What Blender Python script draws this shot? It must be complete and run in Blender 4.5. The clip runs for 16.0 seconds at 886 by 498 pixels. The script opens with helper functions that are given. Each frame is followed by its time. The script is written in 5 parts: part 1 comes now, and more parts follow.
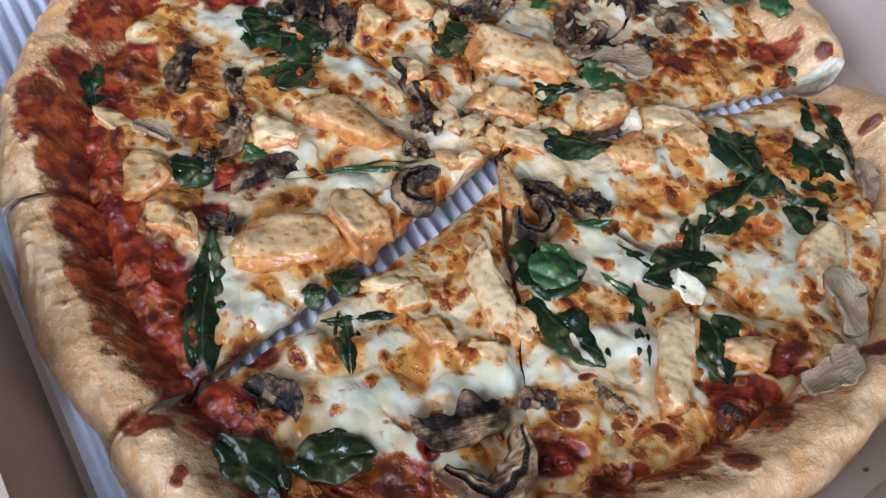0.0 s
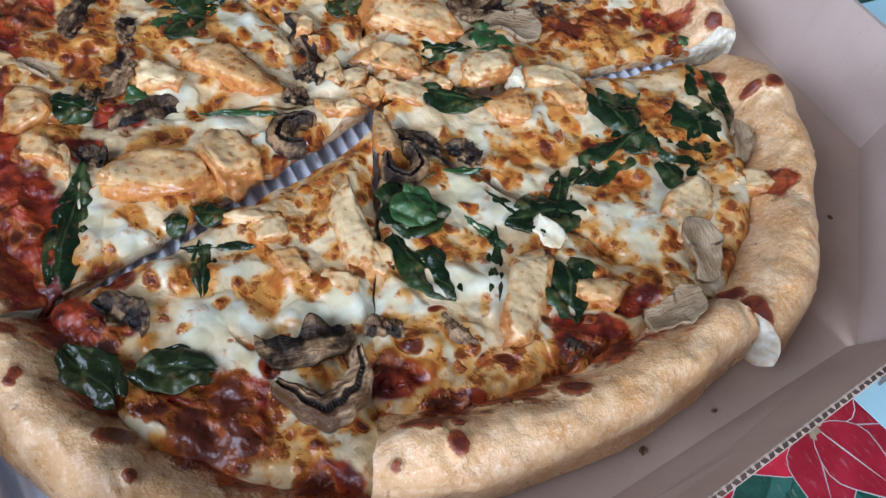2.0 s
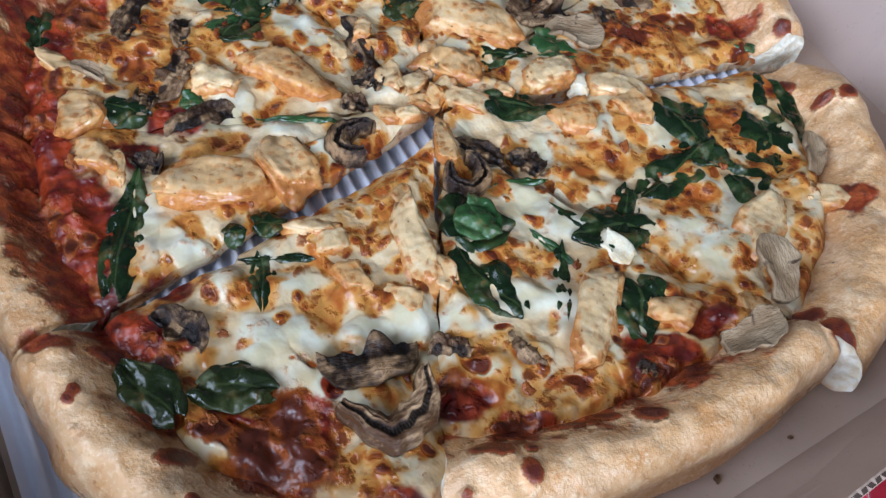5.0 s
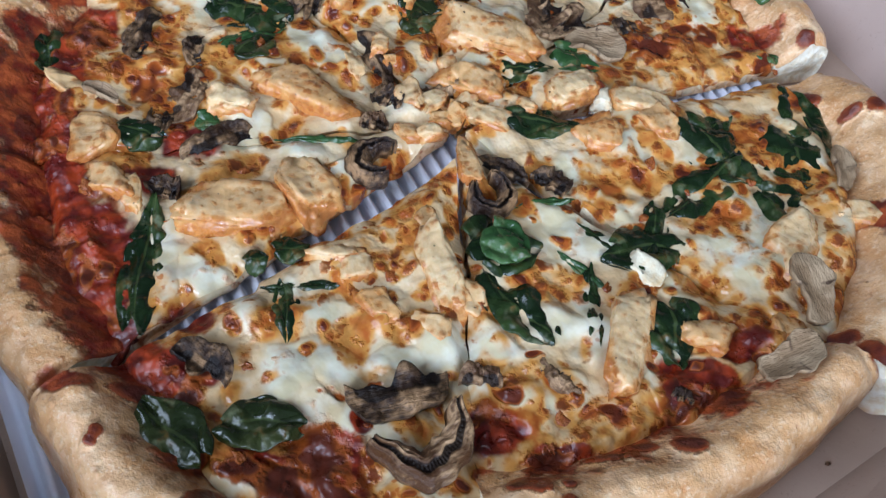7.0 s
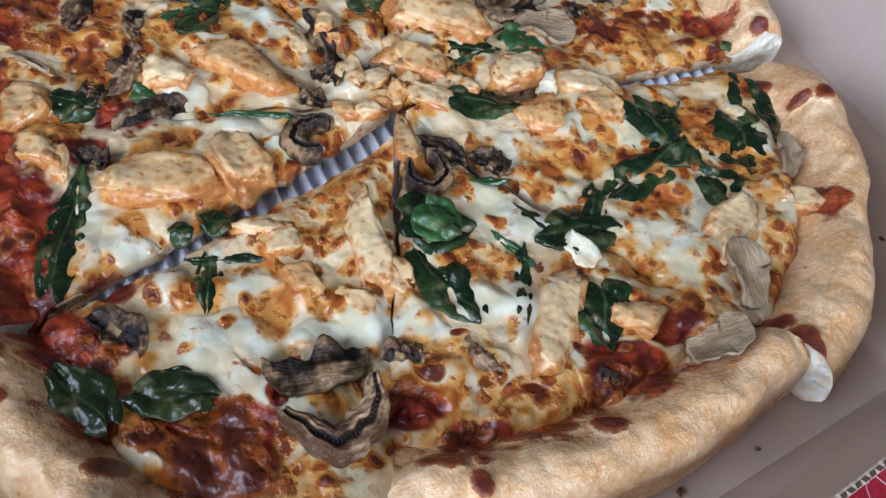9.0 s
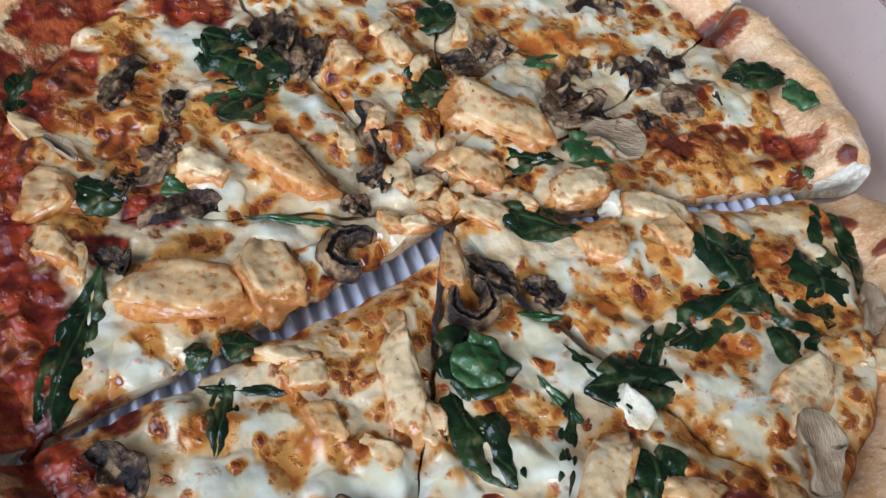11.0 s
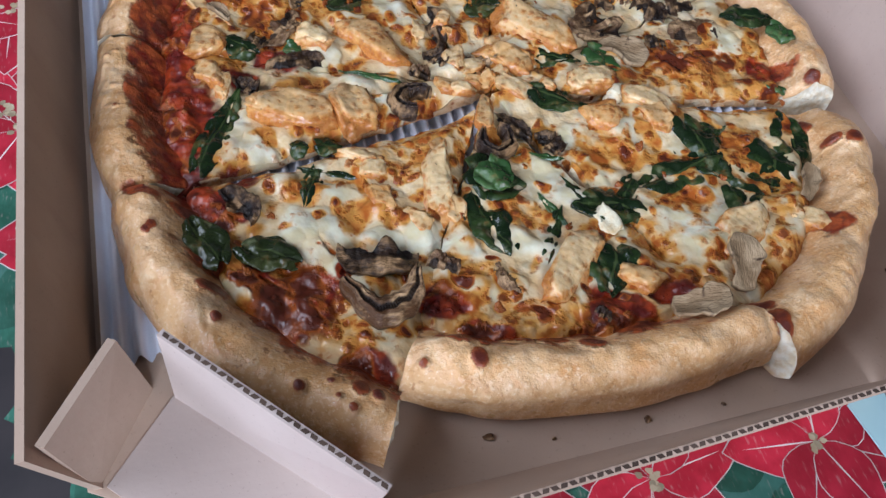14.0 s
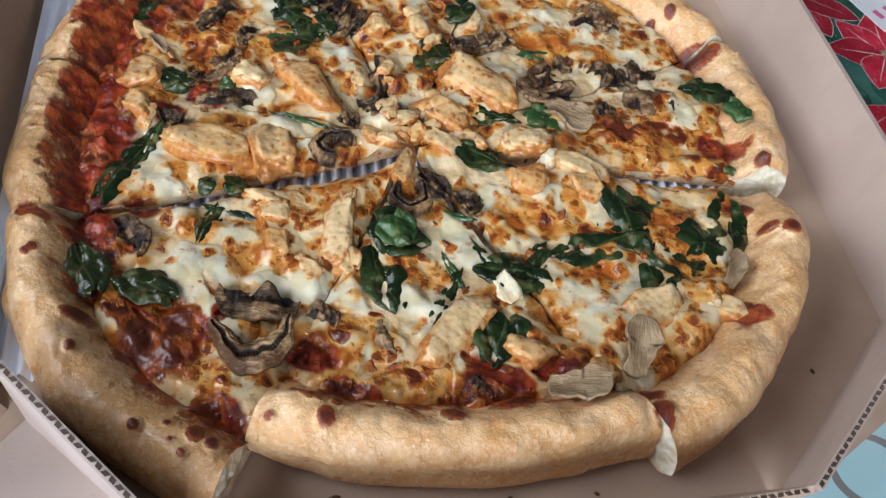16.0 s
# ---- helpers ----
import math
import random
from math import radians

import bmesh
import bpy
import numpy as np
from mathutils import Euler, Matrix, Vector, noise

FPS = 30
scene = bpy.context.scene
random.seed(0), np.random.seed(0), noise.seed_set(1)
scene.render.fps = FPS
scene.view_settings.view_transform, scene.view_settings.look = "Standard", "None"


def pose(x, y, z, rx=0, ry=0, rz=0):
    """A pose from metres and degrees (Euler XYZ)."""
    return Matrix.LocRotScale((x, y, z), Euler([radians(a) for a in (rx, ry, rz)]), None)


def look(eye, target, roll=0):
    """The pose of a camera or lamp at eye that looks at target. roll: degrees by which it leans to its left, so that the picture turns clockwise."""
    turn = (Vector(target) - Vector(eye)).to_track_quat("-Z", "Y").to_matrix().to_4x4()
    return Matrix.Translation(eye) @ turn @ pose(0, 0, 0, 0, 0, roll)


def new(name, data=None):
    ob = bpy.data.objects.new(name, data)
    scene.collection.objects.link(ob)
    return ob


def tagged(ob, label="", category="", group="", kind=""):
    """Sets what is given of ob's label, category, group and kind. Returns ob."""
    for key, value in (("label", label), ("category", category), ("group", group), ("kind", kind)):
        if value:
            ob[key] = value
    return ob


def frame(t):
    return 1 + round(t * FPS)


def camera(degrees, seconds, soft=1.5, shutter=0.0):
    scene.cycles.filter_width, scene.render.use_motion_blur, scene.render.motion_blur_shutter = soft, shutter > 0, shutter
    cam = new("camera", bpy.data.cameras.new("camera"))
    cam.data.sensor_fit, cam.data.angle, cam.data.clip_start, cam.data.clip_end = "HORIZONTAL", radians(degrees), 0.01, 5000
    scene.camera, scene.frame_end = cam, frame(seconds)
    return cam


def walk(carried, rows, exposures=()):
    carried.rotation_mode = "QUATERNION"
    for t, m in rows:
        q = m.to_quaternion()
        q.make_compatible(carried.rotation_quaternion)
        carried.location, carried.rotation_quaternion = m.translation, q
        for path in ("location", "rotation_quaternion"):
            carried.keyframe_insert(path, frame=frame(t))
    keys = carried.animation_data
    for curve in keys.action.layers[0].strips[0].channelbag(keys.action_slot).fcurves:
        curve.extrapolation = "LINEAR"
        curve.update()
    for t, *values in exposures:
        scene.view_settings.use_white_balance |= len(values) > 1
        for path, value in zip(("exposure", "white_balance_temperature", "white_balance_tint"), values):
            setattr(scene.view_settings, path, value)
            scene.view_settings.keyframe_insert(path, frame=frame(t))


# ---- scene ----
cam = camera(54.78, 16.0)
PATH = [
    (0, (-0.14935, -0.12361, 0.22065), (0.2254, 0.2462, -0.5338), 16.30),
    (0.5, (-0.14812, -0.14070, 0.21464), (0.2349, 0.2477, -0.5262), 17.20),
    (1, (-0.13314, -0.15899, 0.21825), (0.2407, 0.2262, -0.5289), 16.30),
    (1.5, (-0.12334, -0.16723, 0.21835), (0.2482, 0.2205, -0.5286), 16.00),
    (2, (-0.12501, -0.16743, 0.22176), (0.2488, 0.2239, -0.5223), 16.20),
    (2.5, (-0.12609, -0.15896, 0.21938), (0.2471, 0.2340, -0.5241), 15.90),
    (3, (-0.12490, -0.15254, 0.21824), (0.2517, 0.2473, -0.5198), 15.80),
    (3.5, (-0.12274, -0.15167, 0.21630), (0.2459, 0.2491, -0.5252), 15.80),
    (3.7, (-0.12664, -0.15522, 0.21580), (0.2374, 0.2492, -0.5260), 15.60),
    (5.8, (-0.13452, -0.14840, 0.21348), (0.2228, 0.2503, -0.5347), 15.60),
    (6, (-0.13576, -0.14629, 0.21364), (0.2235, 0.2526, -0.5335), 15.60),
    (6.5, (-0.13553, -0.14301, 0.21067), (0.2275, 0.2502, -0.5377), 15.80),
    (7, (-0.13444, -0.14031, 0.21084), (0.2295, 0.2548, -0.5361), 15.70),
    (7.5, (-0.13184, -0.13983, 0.21042), (0.2270, 0.2589, -0.5370), 15.40),
    (8, (-0.12600, -0.15015, 0.21156), (0.2321, 0.2476, -0.5368), 15.00),
    (8.5, (-0.12658, -0.15575, 0.21134), (0.2335, 0.2424, -0.5358), 15.20),
    (9, (-0.11865, -0.15429, 0.20850), (0.2435, 0.2439, -0.5377), 16.40),
    (9.5, (-0.11752, -0.13969, 0.20462), (0.2336, 0.2656, -0.5430), 18.50),
    (10, (-0.10867, -0.12033, 0.20233), (0.2303, 0.2914, -0.5473), 19.80),
    (10.2, (-0.10387, -0.11311, 0.20069), (0.2370, 0.3050, -0.5446), 19.90),
    (12.3, (-0.11427, -0.15490, 0.23441), (0.2161, 0.2743, -0.5093), 15.50),
    (12.5, (-0.12372, -0.16475, 0.23859), (0.2121, 0.2732, -0.4975), 14.60),
    (13, (-0.15122, -0.19148, 0.25037), (0.1964, 0.2539, -0.4757), 12.20),
    (13.5, (-0.15854, -0.20836, 0.24609), (0.1828, 0.2442, -0.4785), 13.80),
    (14, (-0.12695, -0.22159, 0.23952), (0.1270, 0.2751, -0.4920), 14.50),
    (14.5, (-0.08674, -0.23337, 0.24232), (0.1140, 0.2863, -0.4898), 13.60),
    (15, (-0.07326, -0.23406, 0.24660), (0.1173, 0.2979, -0.4794), 13.20),
    (15.5, (-0.06697, -0.22925, 0.24716), (0.1162, 0.3117, -0.4741), 13.10),
    (16, (-0.06790, -0.22512, 0.24796), (0.1164, 0.3181, -0.4714), 13.80),
]
walk(cam, [(t, look(eye, target, roll)) for t, eye, target, roll in PATH],
     [(0, -0.16, 5700, 10), (9.0, -0.16, 5700, 10), (10.0, -0.24, 5700, 10), (12.5, -0.2, 5750, 12), (13.0, -0.26, 5900, 13), (14.0, -0.26, 6150, 13), (15.5, -0.16, 6650, 9), (16, -0.16, 6650, 9)])

# ---- light ----
world = bpy.data.worlds.new("sky")
scene.world = world
world.use_nodes = True
sky = world.node_tree.nodes.new("ShaderNodeTexSky")
sky.sky_type, sky.sun_disc = "NISHITA", False
sky.sun_elevation, sky.sun_rotation = radians(35), radians(250)
world.node_tree.links.new(sky.outputs[0], world.node_tree.nodes["Background"].inputs[0])
world.node_tree.nodes["Background"].inputs[1].default_value = 0.1


def window_light(name, place, target, wide, high, watts, colour):
    data = bpy.data.lights.new(name, "AREA")
    data.shape, data.size, data.size_y, data.energy, data.color = "RECTANGLE", wide, high, watts, colour
    ob = new(name, data)
    ob.matrix_world = look(place, target)
    return ob


window_light("window_daylight", (-0.60, -2.18, 0.95), (-0.4, 0.0, 0.40), 1.4, 1.15, 92, (0.77, 0.855, 1.0))
window_light("side_window_daylight", (-1.28, 0.05, 0.88), (0.0, 0.02, 0.10), 1.1, 0.9, 25, (0.77, 0.85, 1.0))


# ---- materials ----
def material(name, build, rough=0.5, spec=0.5):
    m = bpy.data.materials.new(name)
    m.use_nodes = True
    t = m.node_tree
    b = t.nodes["Principled BSDF"]
    b.inputs["Roughness"].default_value = rough
    b.inputs["Specular IOR Level"].default_value = spec
    build(Graph(t, b))
    return m


class Graph:
    def __init__(self, tree, shader):
        self.t, self.b, self.coords = tree, shader, None

    def put(self, socket, value):
        if isinstance(value, bpy.types.NodeSocket):
            self.t.links.new(value, socket)
        elif value is not None:
            socket.default_value = value

    def co(self):
        if self.coords is None:
            self.coords = self.t.nodes.new("ShaderNodeTexCoord").outputs["Object"]
        return self.coords

    def noise(self, scale, detail=3, rough=0.55, vector=None, colour=False):
        n = self.t.nodes.new("ShaderNodeTexNoise")
        self.put(n.inputs["Vector"], vector or self.co())
        n.inputs["Scale"].default_value, n.inputs["Detail"].default_value, n.inputs["Roughness"].default_value = scale, detail, rough
        return n.outputs["Color" if colour else "Fac"]

    def voronoi(self, scale, feature="F1", out="Distance", vector=None, random_=1.0):
        n = self.t.nodes.new("ShaderNodeTexVoronoi")
        n.feature = feature
        self.put(n.inputs["Vector"], vector or self.co())
        n.inputs["Scale"].default_value, n.inputs["Randomness"].default_value = scale, random_
        return n.outputs[out]

    def stretch(self, x, y, z, vector=None):
        n = self.t.nodes.new("ShaderNodeMapping")
        self.put(n.inputs["Vector"], vector or self.co())
        n.inputs["Scale"].default_value = (x, y, z)
        return n.outputs[0]

    def span(self, value, a, b, lo=0.0, hi=1.0):
        n = self.t.nodes.new("ShaderNodeMapRange")
        n.interpolation_type = "SMOOTHSTEP"
        self.put(n.inputs["Value"], value)
        for k, v in zip(("From Min", "From Max", "To Min", "To Max"), (a, b, lo, hi)):
            n.inputs[k].default_value = v
        return n.outputs[0]

    def math(self, op, a, b=0.0):
        n = self.t.nodes.new("ShaderNodeMath")
        n.operation = op
        self.put(n.inputs[0], a)
        self.put(n.inputs[1], b)
        return n.outputs[0]

    def mix(self, f, a, b):
        n = self.t.nodes.new("ShaderNodeMix")
        n.data_type = "RGBA"
        self.put(n.inputs[0], f)
        for s, v in ((n.inputs[6], a), (n.inputs[7], b)):
            self.put(s, (*v, 1.0) if isinstance(v, tuple) else v)
        return n.outputs[2]

    def attr(self, name):
        n = self.t.nodes.new("ShaderNodeAttribute")
        n.attribute_name = name
        return n.outputs["Fac"]

    def random(self):
        return self.t.nodes.new("ShaderNodeObjectInfo").outputs["Random"]

    def island(self):
        return self.t.nodes.new("ShaderNodeNewGeometry").outputs["Random Per Island"]

    def colour(self, value):
        self.put(self.b.inputs["Base Color"], (*value, 1.0) if isinstance(value, tuple) else value)

    def rough(self, value):
        self.put(self.b.inputs["Roughness"], value)

    def bump(self, height, strength=0.3, distance=0.001):
        n = self.t.nodes.new("ShaderNodeBump")
        self.put(n.inputs["Height"], height)
        n.inputs["Strength"].default_value, n.inputs["Distance"].default_value = strength, distance
        last = self.b.inputs["Normal"].links
        if last:
            self.t.links.new(last[0].from_socket, n.inputs["Normal"])
        self.put(self.b.inputs["Normal"], n.outputs[0])

    def glow_inside(self, weight, radius, scale):
        self.b.inputs["Subsurface Weight"].default_value = weight
        self.b.inputs["Subsurface Radius"].default_value = radius
        self.b.inputs["Subsurface Scale"].default_value = scale


def blisters(g, heat, scale=235, amount=0.36):
    """Round toasted spots where heat is high: how far each place lies outside its spot, and how warm the spot is."""
    warped = g.t.nodes.new("ShaderNodeVectorMath")
    warped.operation = "ADD"
    small = g.t.nodes.new("ShaderNodeVectorMath")
    small.operation = "SCALE"
    small.inputs["Scale"].default_value = 0.0036
    g.put(small.inputs[0], g.noise(330, 3, colour=True))
    g.put(warped.inputs[0], g.co())
    g.put(warped.inputs[1], small.outputs[0])
    cell = g.voronoi(scale, vector=warped.outputs[0])
    pick = g.t.nodes.new("ShaderNodeSeparateColor")
    g.put(pick.inputs[0], g.voronoi(scale, out="Color", vector=warped.outputs[0]))
    reach = g.math("SUBTRACT", cell, g.math("MULTIPLY", pick.outputs[0], amount))
    reach = g.math("ADD", reach, g.math("MULTIPLY", g.math("SUBTRACT", g.noise(560, 3), 0.5), 0.55))
    warm = g.span(g.math("ADD", heat, g.math("MULTIPLY", pick.outputs[1], 0.4)), 0.32, 0.66)
    return reach, warm


def cheese_look(g):
    fine, mid, big = g.noise(420, 3), g.noise(130, 3), g.noise(48, 2)
    base = g.mix(g.span(mid, 0.35, 0.68), (0.62, 0.42, 0.21), (0.70, 0.56, 0.35))
    pale = g.mix(g.span(mid, 0.35, 0.65), (0.64, 0.55, 0.335), (0.71, 0.675, 0.52))
    white = g.math("ADD", g.attr("white"), g.math("MULTIPLY", g.math("SUBTRACT", big, 0.5), 0.7))
    c = g.mix(g.span(white, 0.12, 0.85), base, pale)
    heat = g.math("ADD", g.attr("gold"), g.math("MULTIPLY", g.math("SUBTRACT", mid, 0.5), 1.2))
    c = g.mix(g.span(heat, 0.12, 0.50), c, (0.60, 0.29, 0.066))
    c = g.mix(g.span(heat, 0.40, 0.82), c, (0.38, 0.095, 0.015))
    reach, warm = blisters(g, heat, 215, 0.42)
    blister = g.math("MULTIPLY", g.span(reach, -0.06, 0.22, 1.0, 0.0), warm)
    c = g.mix(g.math("MULTIPLY", g.span(reach, 0.05, 0.42, 0.9, 0.0), warm), c, (0.57, 0.235, 0.04))
    c = g.mix(g.math("MULTIPLY", blister, 0.9), c, g.mix(g.span(reach, -0.16, 0.06), (0.12, 0.021, 0.008), (0.32, 0.070, 0.012)))
    far, hot = blisters(g, heat, 420, 0.30)
    c = g.mix(g.math("MULTIPLY", g.span(far, 0.0, 0.2, 0.8, 0.0), hot), c, (0.40, 0.11, 0.016))
    sauce = g.span(g.math("ADD", g.attr("sauce"), g.math("MULTIPLY", g.math("SUBTRACT", mid, 0.5), 0.9)), 0.30, 0.62)
    red = g.mix(g.span(g.noise(150, 4), 0.40, 0.62), (0.12, 0.010, 0.006), (0.36, 0.045, 0.010))
    c = g.mix(sauce, c, g.mix(g.span(g.noise(95, 3), 0.52, 0.66, 0.0, 0.8), red, (0.075, 0.014, 0.010)))
    brown = g.span(g.math("ADD", g.attr("brown"), g.math("MULTIPLY", g.math("SUBTRACT", fine, 0.5), 0.6)), 0.28, 0.66)
    c = g.mix(brown, c, g.mix(g.span(g.attr("brown"), 0.55, 1.0), (0.34, 0.080, 0.012), (0.105, 0.020, 0.008)))
    g.colour(c)
    g.rough(g.math("ADD", g.span(fine, 0.3, 0.7, 0.10, 0.26), g.math("MULTIPLY", sauce, 0.16)))
    g.bump(g.noise(95, 2), 0.4, 0.0016)
    g.bump(g.math("ADD", blister, brown), 0.6, 0.0009)
    g.bump(g.math("MULTIPLY", g.noise(240, 2), g.span(white, 0.2, 0.6, 1.0, 0.3)), 0.7, 0.0013)
    g.glow_inside(0.12, (1.0, 0.6, 0.3), 0.0018)


def crust_look(g):
    fine, mid, big, tiny = g.noise(620, 3), g.noise(170, 3), g.noise(40, 4), g.noise(1500, 2)
    c = g.mix(g.span(big, 0.35, 0.65), (0.85, 0.595, 0.350), (0.74, 0.425, 0.190))
    c = g.mix(g.span(g.noise(105, 3), 0.50, 0.66, 0.0, 0.7), c, (0.62, 0.29, 0.095))
    pores = g.voronoi(230, "SMOOTH_F1")
    c = g.mix(g.span(pores, 0.10, 0.42, 0.0, 0.45), c, (0.60, 0.29, 0.095))
    c = g.mix(g.span(g.attr("toast"), 0.25, 1.0, 0.0, 0.75), c, (0.50, 0.205, 0.055))
    c = g.mix(g.span(mid, 0.56, 0.72, 0.0, 0.5), c, (0.56, 0.24, 0.07))
    # Pale grain of the crust, with its small highlights painted in too.
    c = g.mix(g.span(fine, 0.52, 0.68, 0.0, 0.5), c, (0.88, 0.66, 0.41))
    c = g.mix(g.span(g.voronoi(330), 0.10, 0.26, 0.35, 0.0), c, (0.56, 0.25, 0.075))
    c = g.mix(g.span(g.noise(330, 2), 0.66, 0.74, 0.0, 0.55), c, (0.36, 0.12, 0.03))
    # Finer pale flecks, again grain and painted highlights together.
    c = g.mix(g.span(tiny, 0.60, 0.72, 0.0, 0.6), c, (0.88, 0.72, 0.50))
    sauce = g.span(g.math("ADD", g.attr("sauce"), g.math("MULTIPLY", g.math("SUBTRACT", mid, 0.5), 1.1)), 0.34, 0.66)
    red = g.mix(g.span(mid, 0.38, 0.62), (0.16, 0.014, 0.007), (0.40, 0.080, 0.018))
    c = g.mix(sauce, c, g.mix(g.span(g.noise(140, 3), 0.52, 0.64, 0.0, 0.8), red, (0.085, 0.016, 0.010)))
    spot = g.span(g.math("ADD", g.attr("brown"), g.math("MULTIPLY", g.math("SUBTRACT", fine, 0.5), 0.45)), 0.38, 0.62)
    c = g.mix(spot, c, g.mix(g.span(g.math("ADD", g.attr("brown"), g.math("SUBTRACT", mid, 0.5)), 0.6, 1.0), (0.27, 0.055, 0.014), (0.10, 0.018, 0.010)))
    g.colour(c)
    g.rough(g.span(mid, 0.3, 0.7, 0.26, 0.46))
    g.bump(mid, 0.22, 0.0010)
    g.bump(g.math("MULTIPLY", g.noise(140, 3), sauce), 0.7, 0.0018)
    g.bump(pores, 0.25, 0.0010)
    g.bump(fine, 0.65, 0.0007)
    g.bump(spot, 0.5, 0.0008)
    g.bump(tiny, 0.35, 0.0003)
    g.glow_inside(0.06, (1.0, 0.5, 0.25), 0.0015)


def crumb_look(g):
    n, v = g.noise(380, 4), g.voronoi(420)
    c = g.mix(g.span(n, 0.35, 0.7), (0.86, 0.81, 0.68), (0.76, 0.63, 0.42))
    c = g.mix(g.span(g.co_z(), 0.0035, 0.007, 0.8, 0.0), c, (0.46, 0.23, 0.08))
    g.colour(c)
    g.bump(v, 0.6, 0.0012)


def cut_look(g):
    n, m = g.noise(260, 4), g.noise(130, 3)
    c = g.mix(g.span(n, 0.35, 0.65), (0.70, 0.50, 0.30), (0.56, 0.31, 0.13))
    c = g.mix(g.span(m, 0.54, 0.64, 0.0, 0.85), c, (0.74, 0.64, 0.44))
    c = g.mix(g.span(g.noise(210, 3), 0.58, 0.66, 0.0, 0.85), c, (0.33, 0.075, 0.018))
    g.colour(c)
    g.bump(n, 0.8, 0.0016)
    g.bump(m, 0.6, 0.0020)


def sep_z(g):
    n = g.t.nodes.new("ShaderNodeSeparateXYZ")
    g.put(n.inputs[0], g.co())
    return n.outputs[2]


Graph.co_z = sep_z


def chicken_look(g):
    fine, mid, broad = g.noise(520, 4), g.noise(150, 4), g.noise(75, 3)
    c = g.mix(g.random(), (0.72, 0.52, 0.27), (0.64, 0.36, 0.14))
    c = g.mix(g.span(mid, 0.42, 0.64, 0.0, 0.7), c, (0.76, 0.64, 0.40))
    seared = g.math("ADD", broad, g.math("ADD", g.math("MULTIPLY", g.attr("edge"), 0.42), g.math("MULTIPLY", g.math("SUBTRACT", g.random(), 0.5), 0.24)))
    seared = g.math("ADD", seared, g.math("MULTIPLY", g.math("SUBTRACT", mid, 0.5), 1.1))
    c = g.mix(g.span(seared, 0.46, 0.84, 0.0, 0.8), c, (0.60, 0.28, 0.075))
    c = g.mix(g.span(seared, 0.74, 1.0, 0.0, 0.8), c, (0.40, 0.12, 0.022))
    reach, warm = blisters(g, g.math("SUBTRACT", seared, 0.10), 330, 0.38)
    spot = g.math("MULTIPLY", g.span(reach, -0.12, 0.26, 0.65, 0.0), warm)
    c = g.mix(g.math("MULTIPLY", g.span(reach, 0.0, 0.5, 0.7, 0.0), warm), c, (0.62, 0.27, 0.06))
    c = g.mix(spot, c, (0.34, 0.085, 0.018))
    c = g.mix(g.span(g.noise(560, 1), 0.74, 0.78), c, (0.06, 0.025, 0.012))
    g.colour(c)
    g.rough(g.span(fine, 0.3, 0.7, 0.18, 0.40))
    g.bump(g.noise(110, 2), 0.8, 0.0024)
    g.bump(g.noise(280, 2, 0.5, g.stretch(1.0, 0.5, 1.0)), 0.5, 0.0009)
    g.bump(spot, 0.4, 0.0006)
    g.glow_inside(0.08, (1.0, 0.6, 0.3), 0.0015)


def feta_look(g):
    n = g.noise(300, 4)
    g.colour(g.mix(g.span(n, 0.4, 0.75), (0.78, 0.70, 0.50), (0.70, 0.50, 0.25)))
    g.bump(n, 0.5, 0.0012)


def mushroom_look(light, dark, deep, stripes=0.9):
    def build(g):
        grain, soft = g.noise(340, 4, 0.65, g.stretch(0.3, 1.6, 1.0)), g.noise(110, 4)
        c = g.mix(g.span(soft, 0.40, 0.62), dark, light)
        c = g.mix(g.span(grain, 0.36, 0.60, stripes, 0.0), c, dark)
        c = g.mix(g.span(g.noise(800, 2), 0.60, 0.75, 0.0, 0.4), c, light)
        c = g.mix(g.span(g.math("ADD", g.attr("gill"), g.math("MULTIPLY", g.math("SUBTRACT", grain, 0.5), 0.8)), 0.35, 0.8, 0.0, 0.92), c, deep)
        g.colour(c)
        g.rough(g.span(grain, 0.3, 0.7, 0.30, 0.60))
        g.bump(grain, 0.9, 0.0014)
        g.bump(soft, 0.6, 0.0020)
    return build


def spinach_look(deep, bright):
    def build(g):
        n, f = g.noise(80, 4), g.noise(420, 3)
        c = g.mix(g.span(n, 0.42, 0.74), deep, bright)
        c = g.mix(g.span(g.attr("vein"), 0.4, 0.95, 0.0, 0.40), c, (0.12, 0.16, 0.05))
        c = g.mix(g.span(f, 0.60, 0.78, 0.0, 0.6), c, (0.022, 0.018, 0.005))
        film = g.span(g.math("ADD", g.noise(120, 4), g.math("MULTIPLY", g.math("SUBTRACT", f, 0.5), 0.3)), 0.57, 0.72, 0.0, 0.5)
        c = g.mix(film, c, g.mix(g.span(g.noise(300, 2), 0.48, 0.62), (0.22, 0.24, 0.13), (0.20, 0.09, 0.022)))
        g.colour(c)
        g.rough(g.span(n, 0.3, 0.7, 0.12, 0.34))
        g.bump(g.noise(150, 3), 0.5, 0.0016)
        g.bump(f, 0.45, 0.0007)
    return build


def card_look(brown, pale):
    def build(g):
        flutes = g.noise(60, 3, 0.5, g.stretch(0.15, 3.0, 1.0))
        c = g.mix(g.span(g.noise(14, 4), 0.3, 0.75), brown, pale)
        c = g.mix(g.span(flutes, 0.5, 0.75, 0.0, 0.25), c, brown)
        c = g.mix(g.span(g.noise(900, 2), 0.62, 0.8, 0.0, 0.3), c, (0.16, 0.10, 0.07))
        g.colour(c)
        g.bump(g.noise(500, 3), 0.15, 0.0004)
        g.bump(flutes, 0.15, 0.0008)
    return build


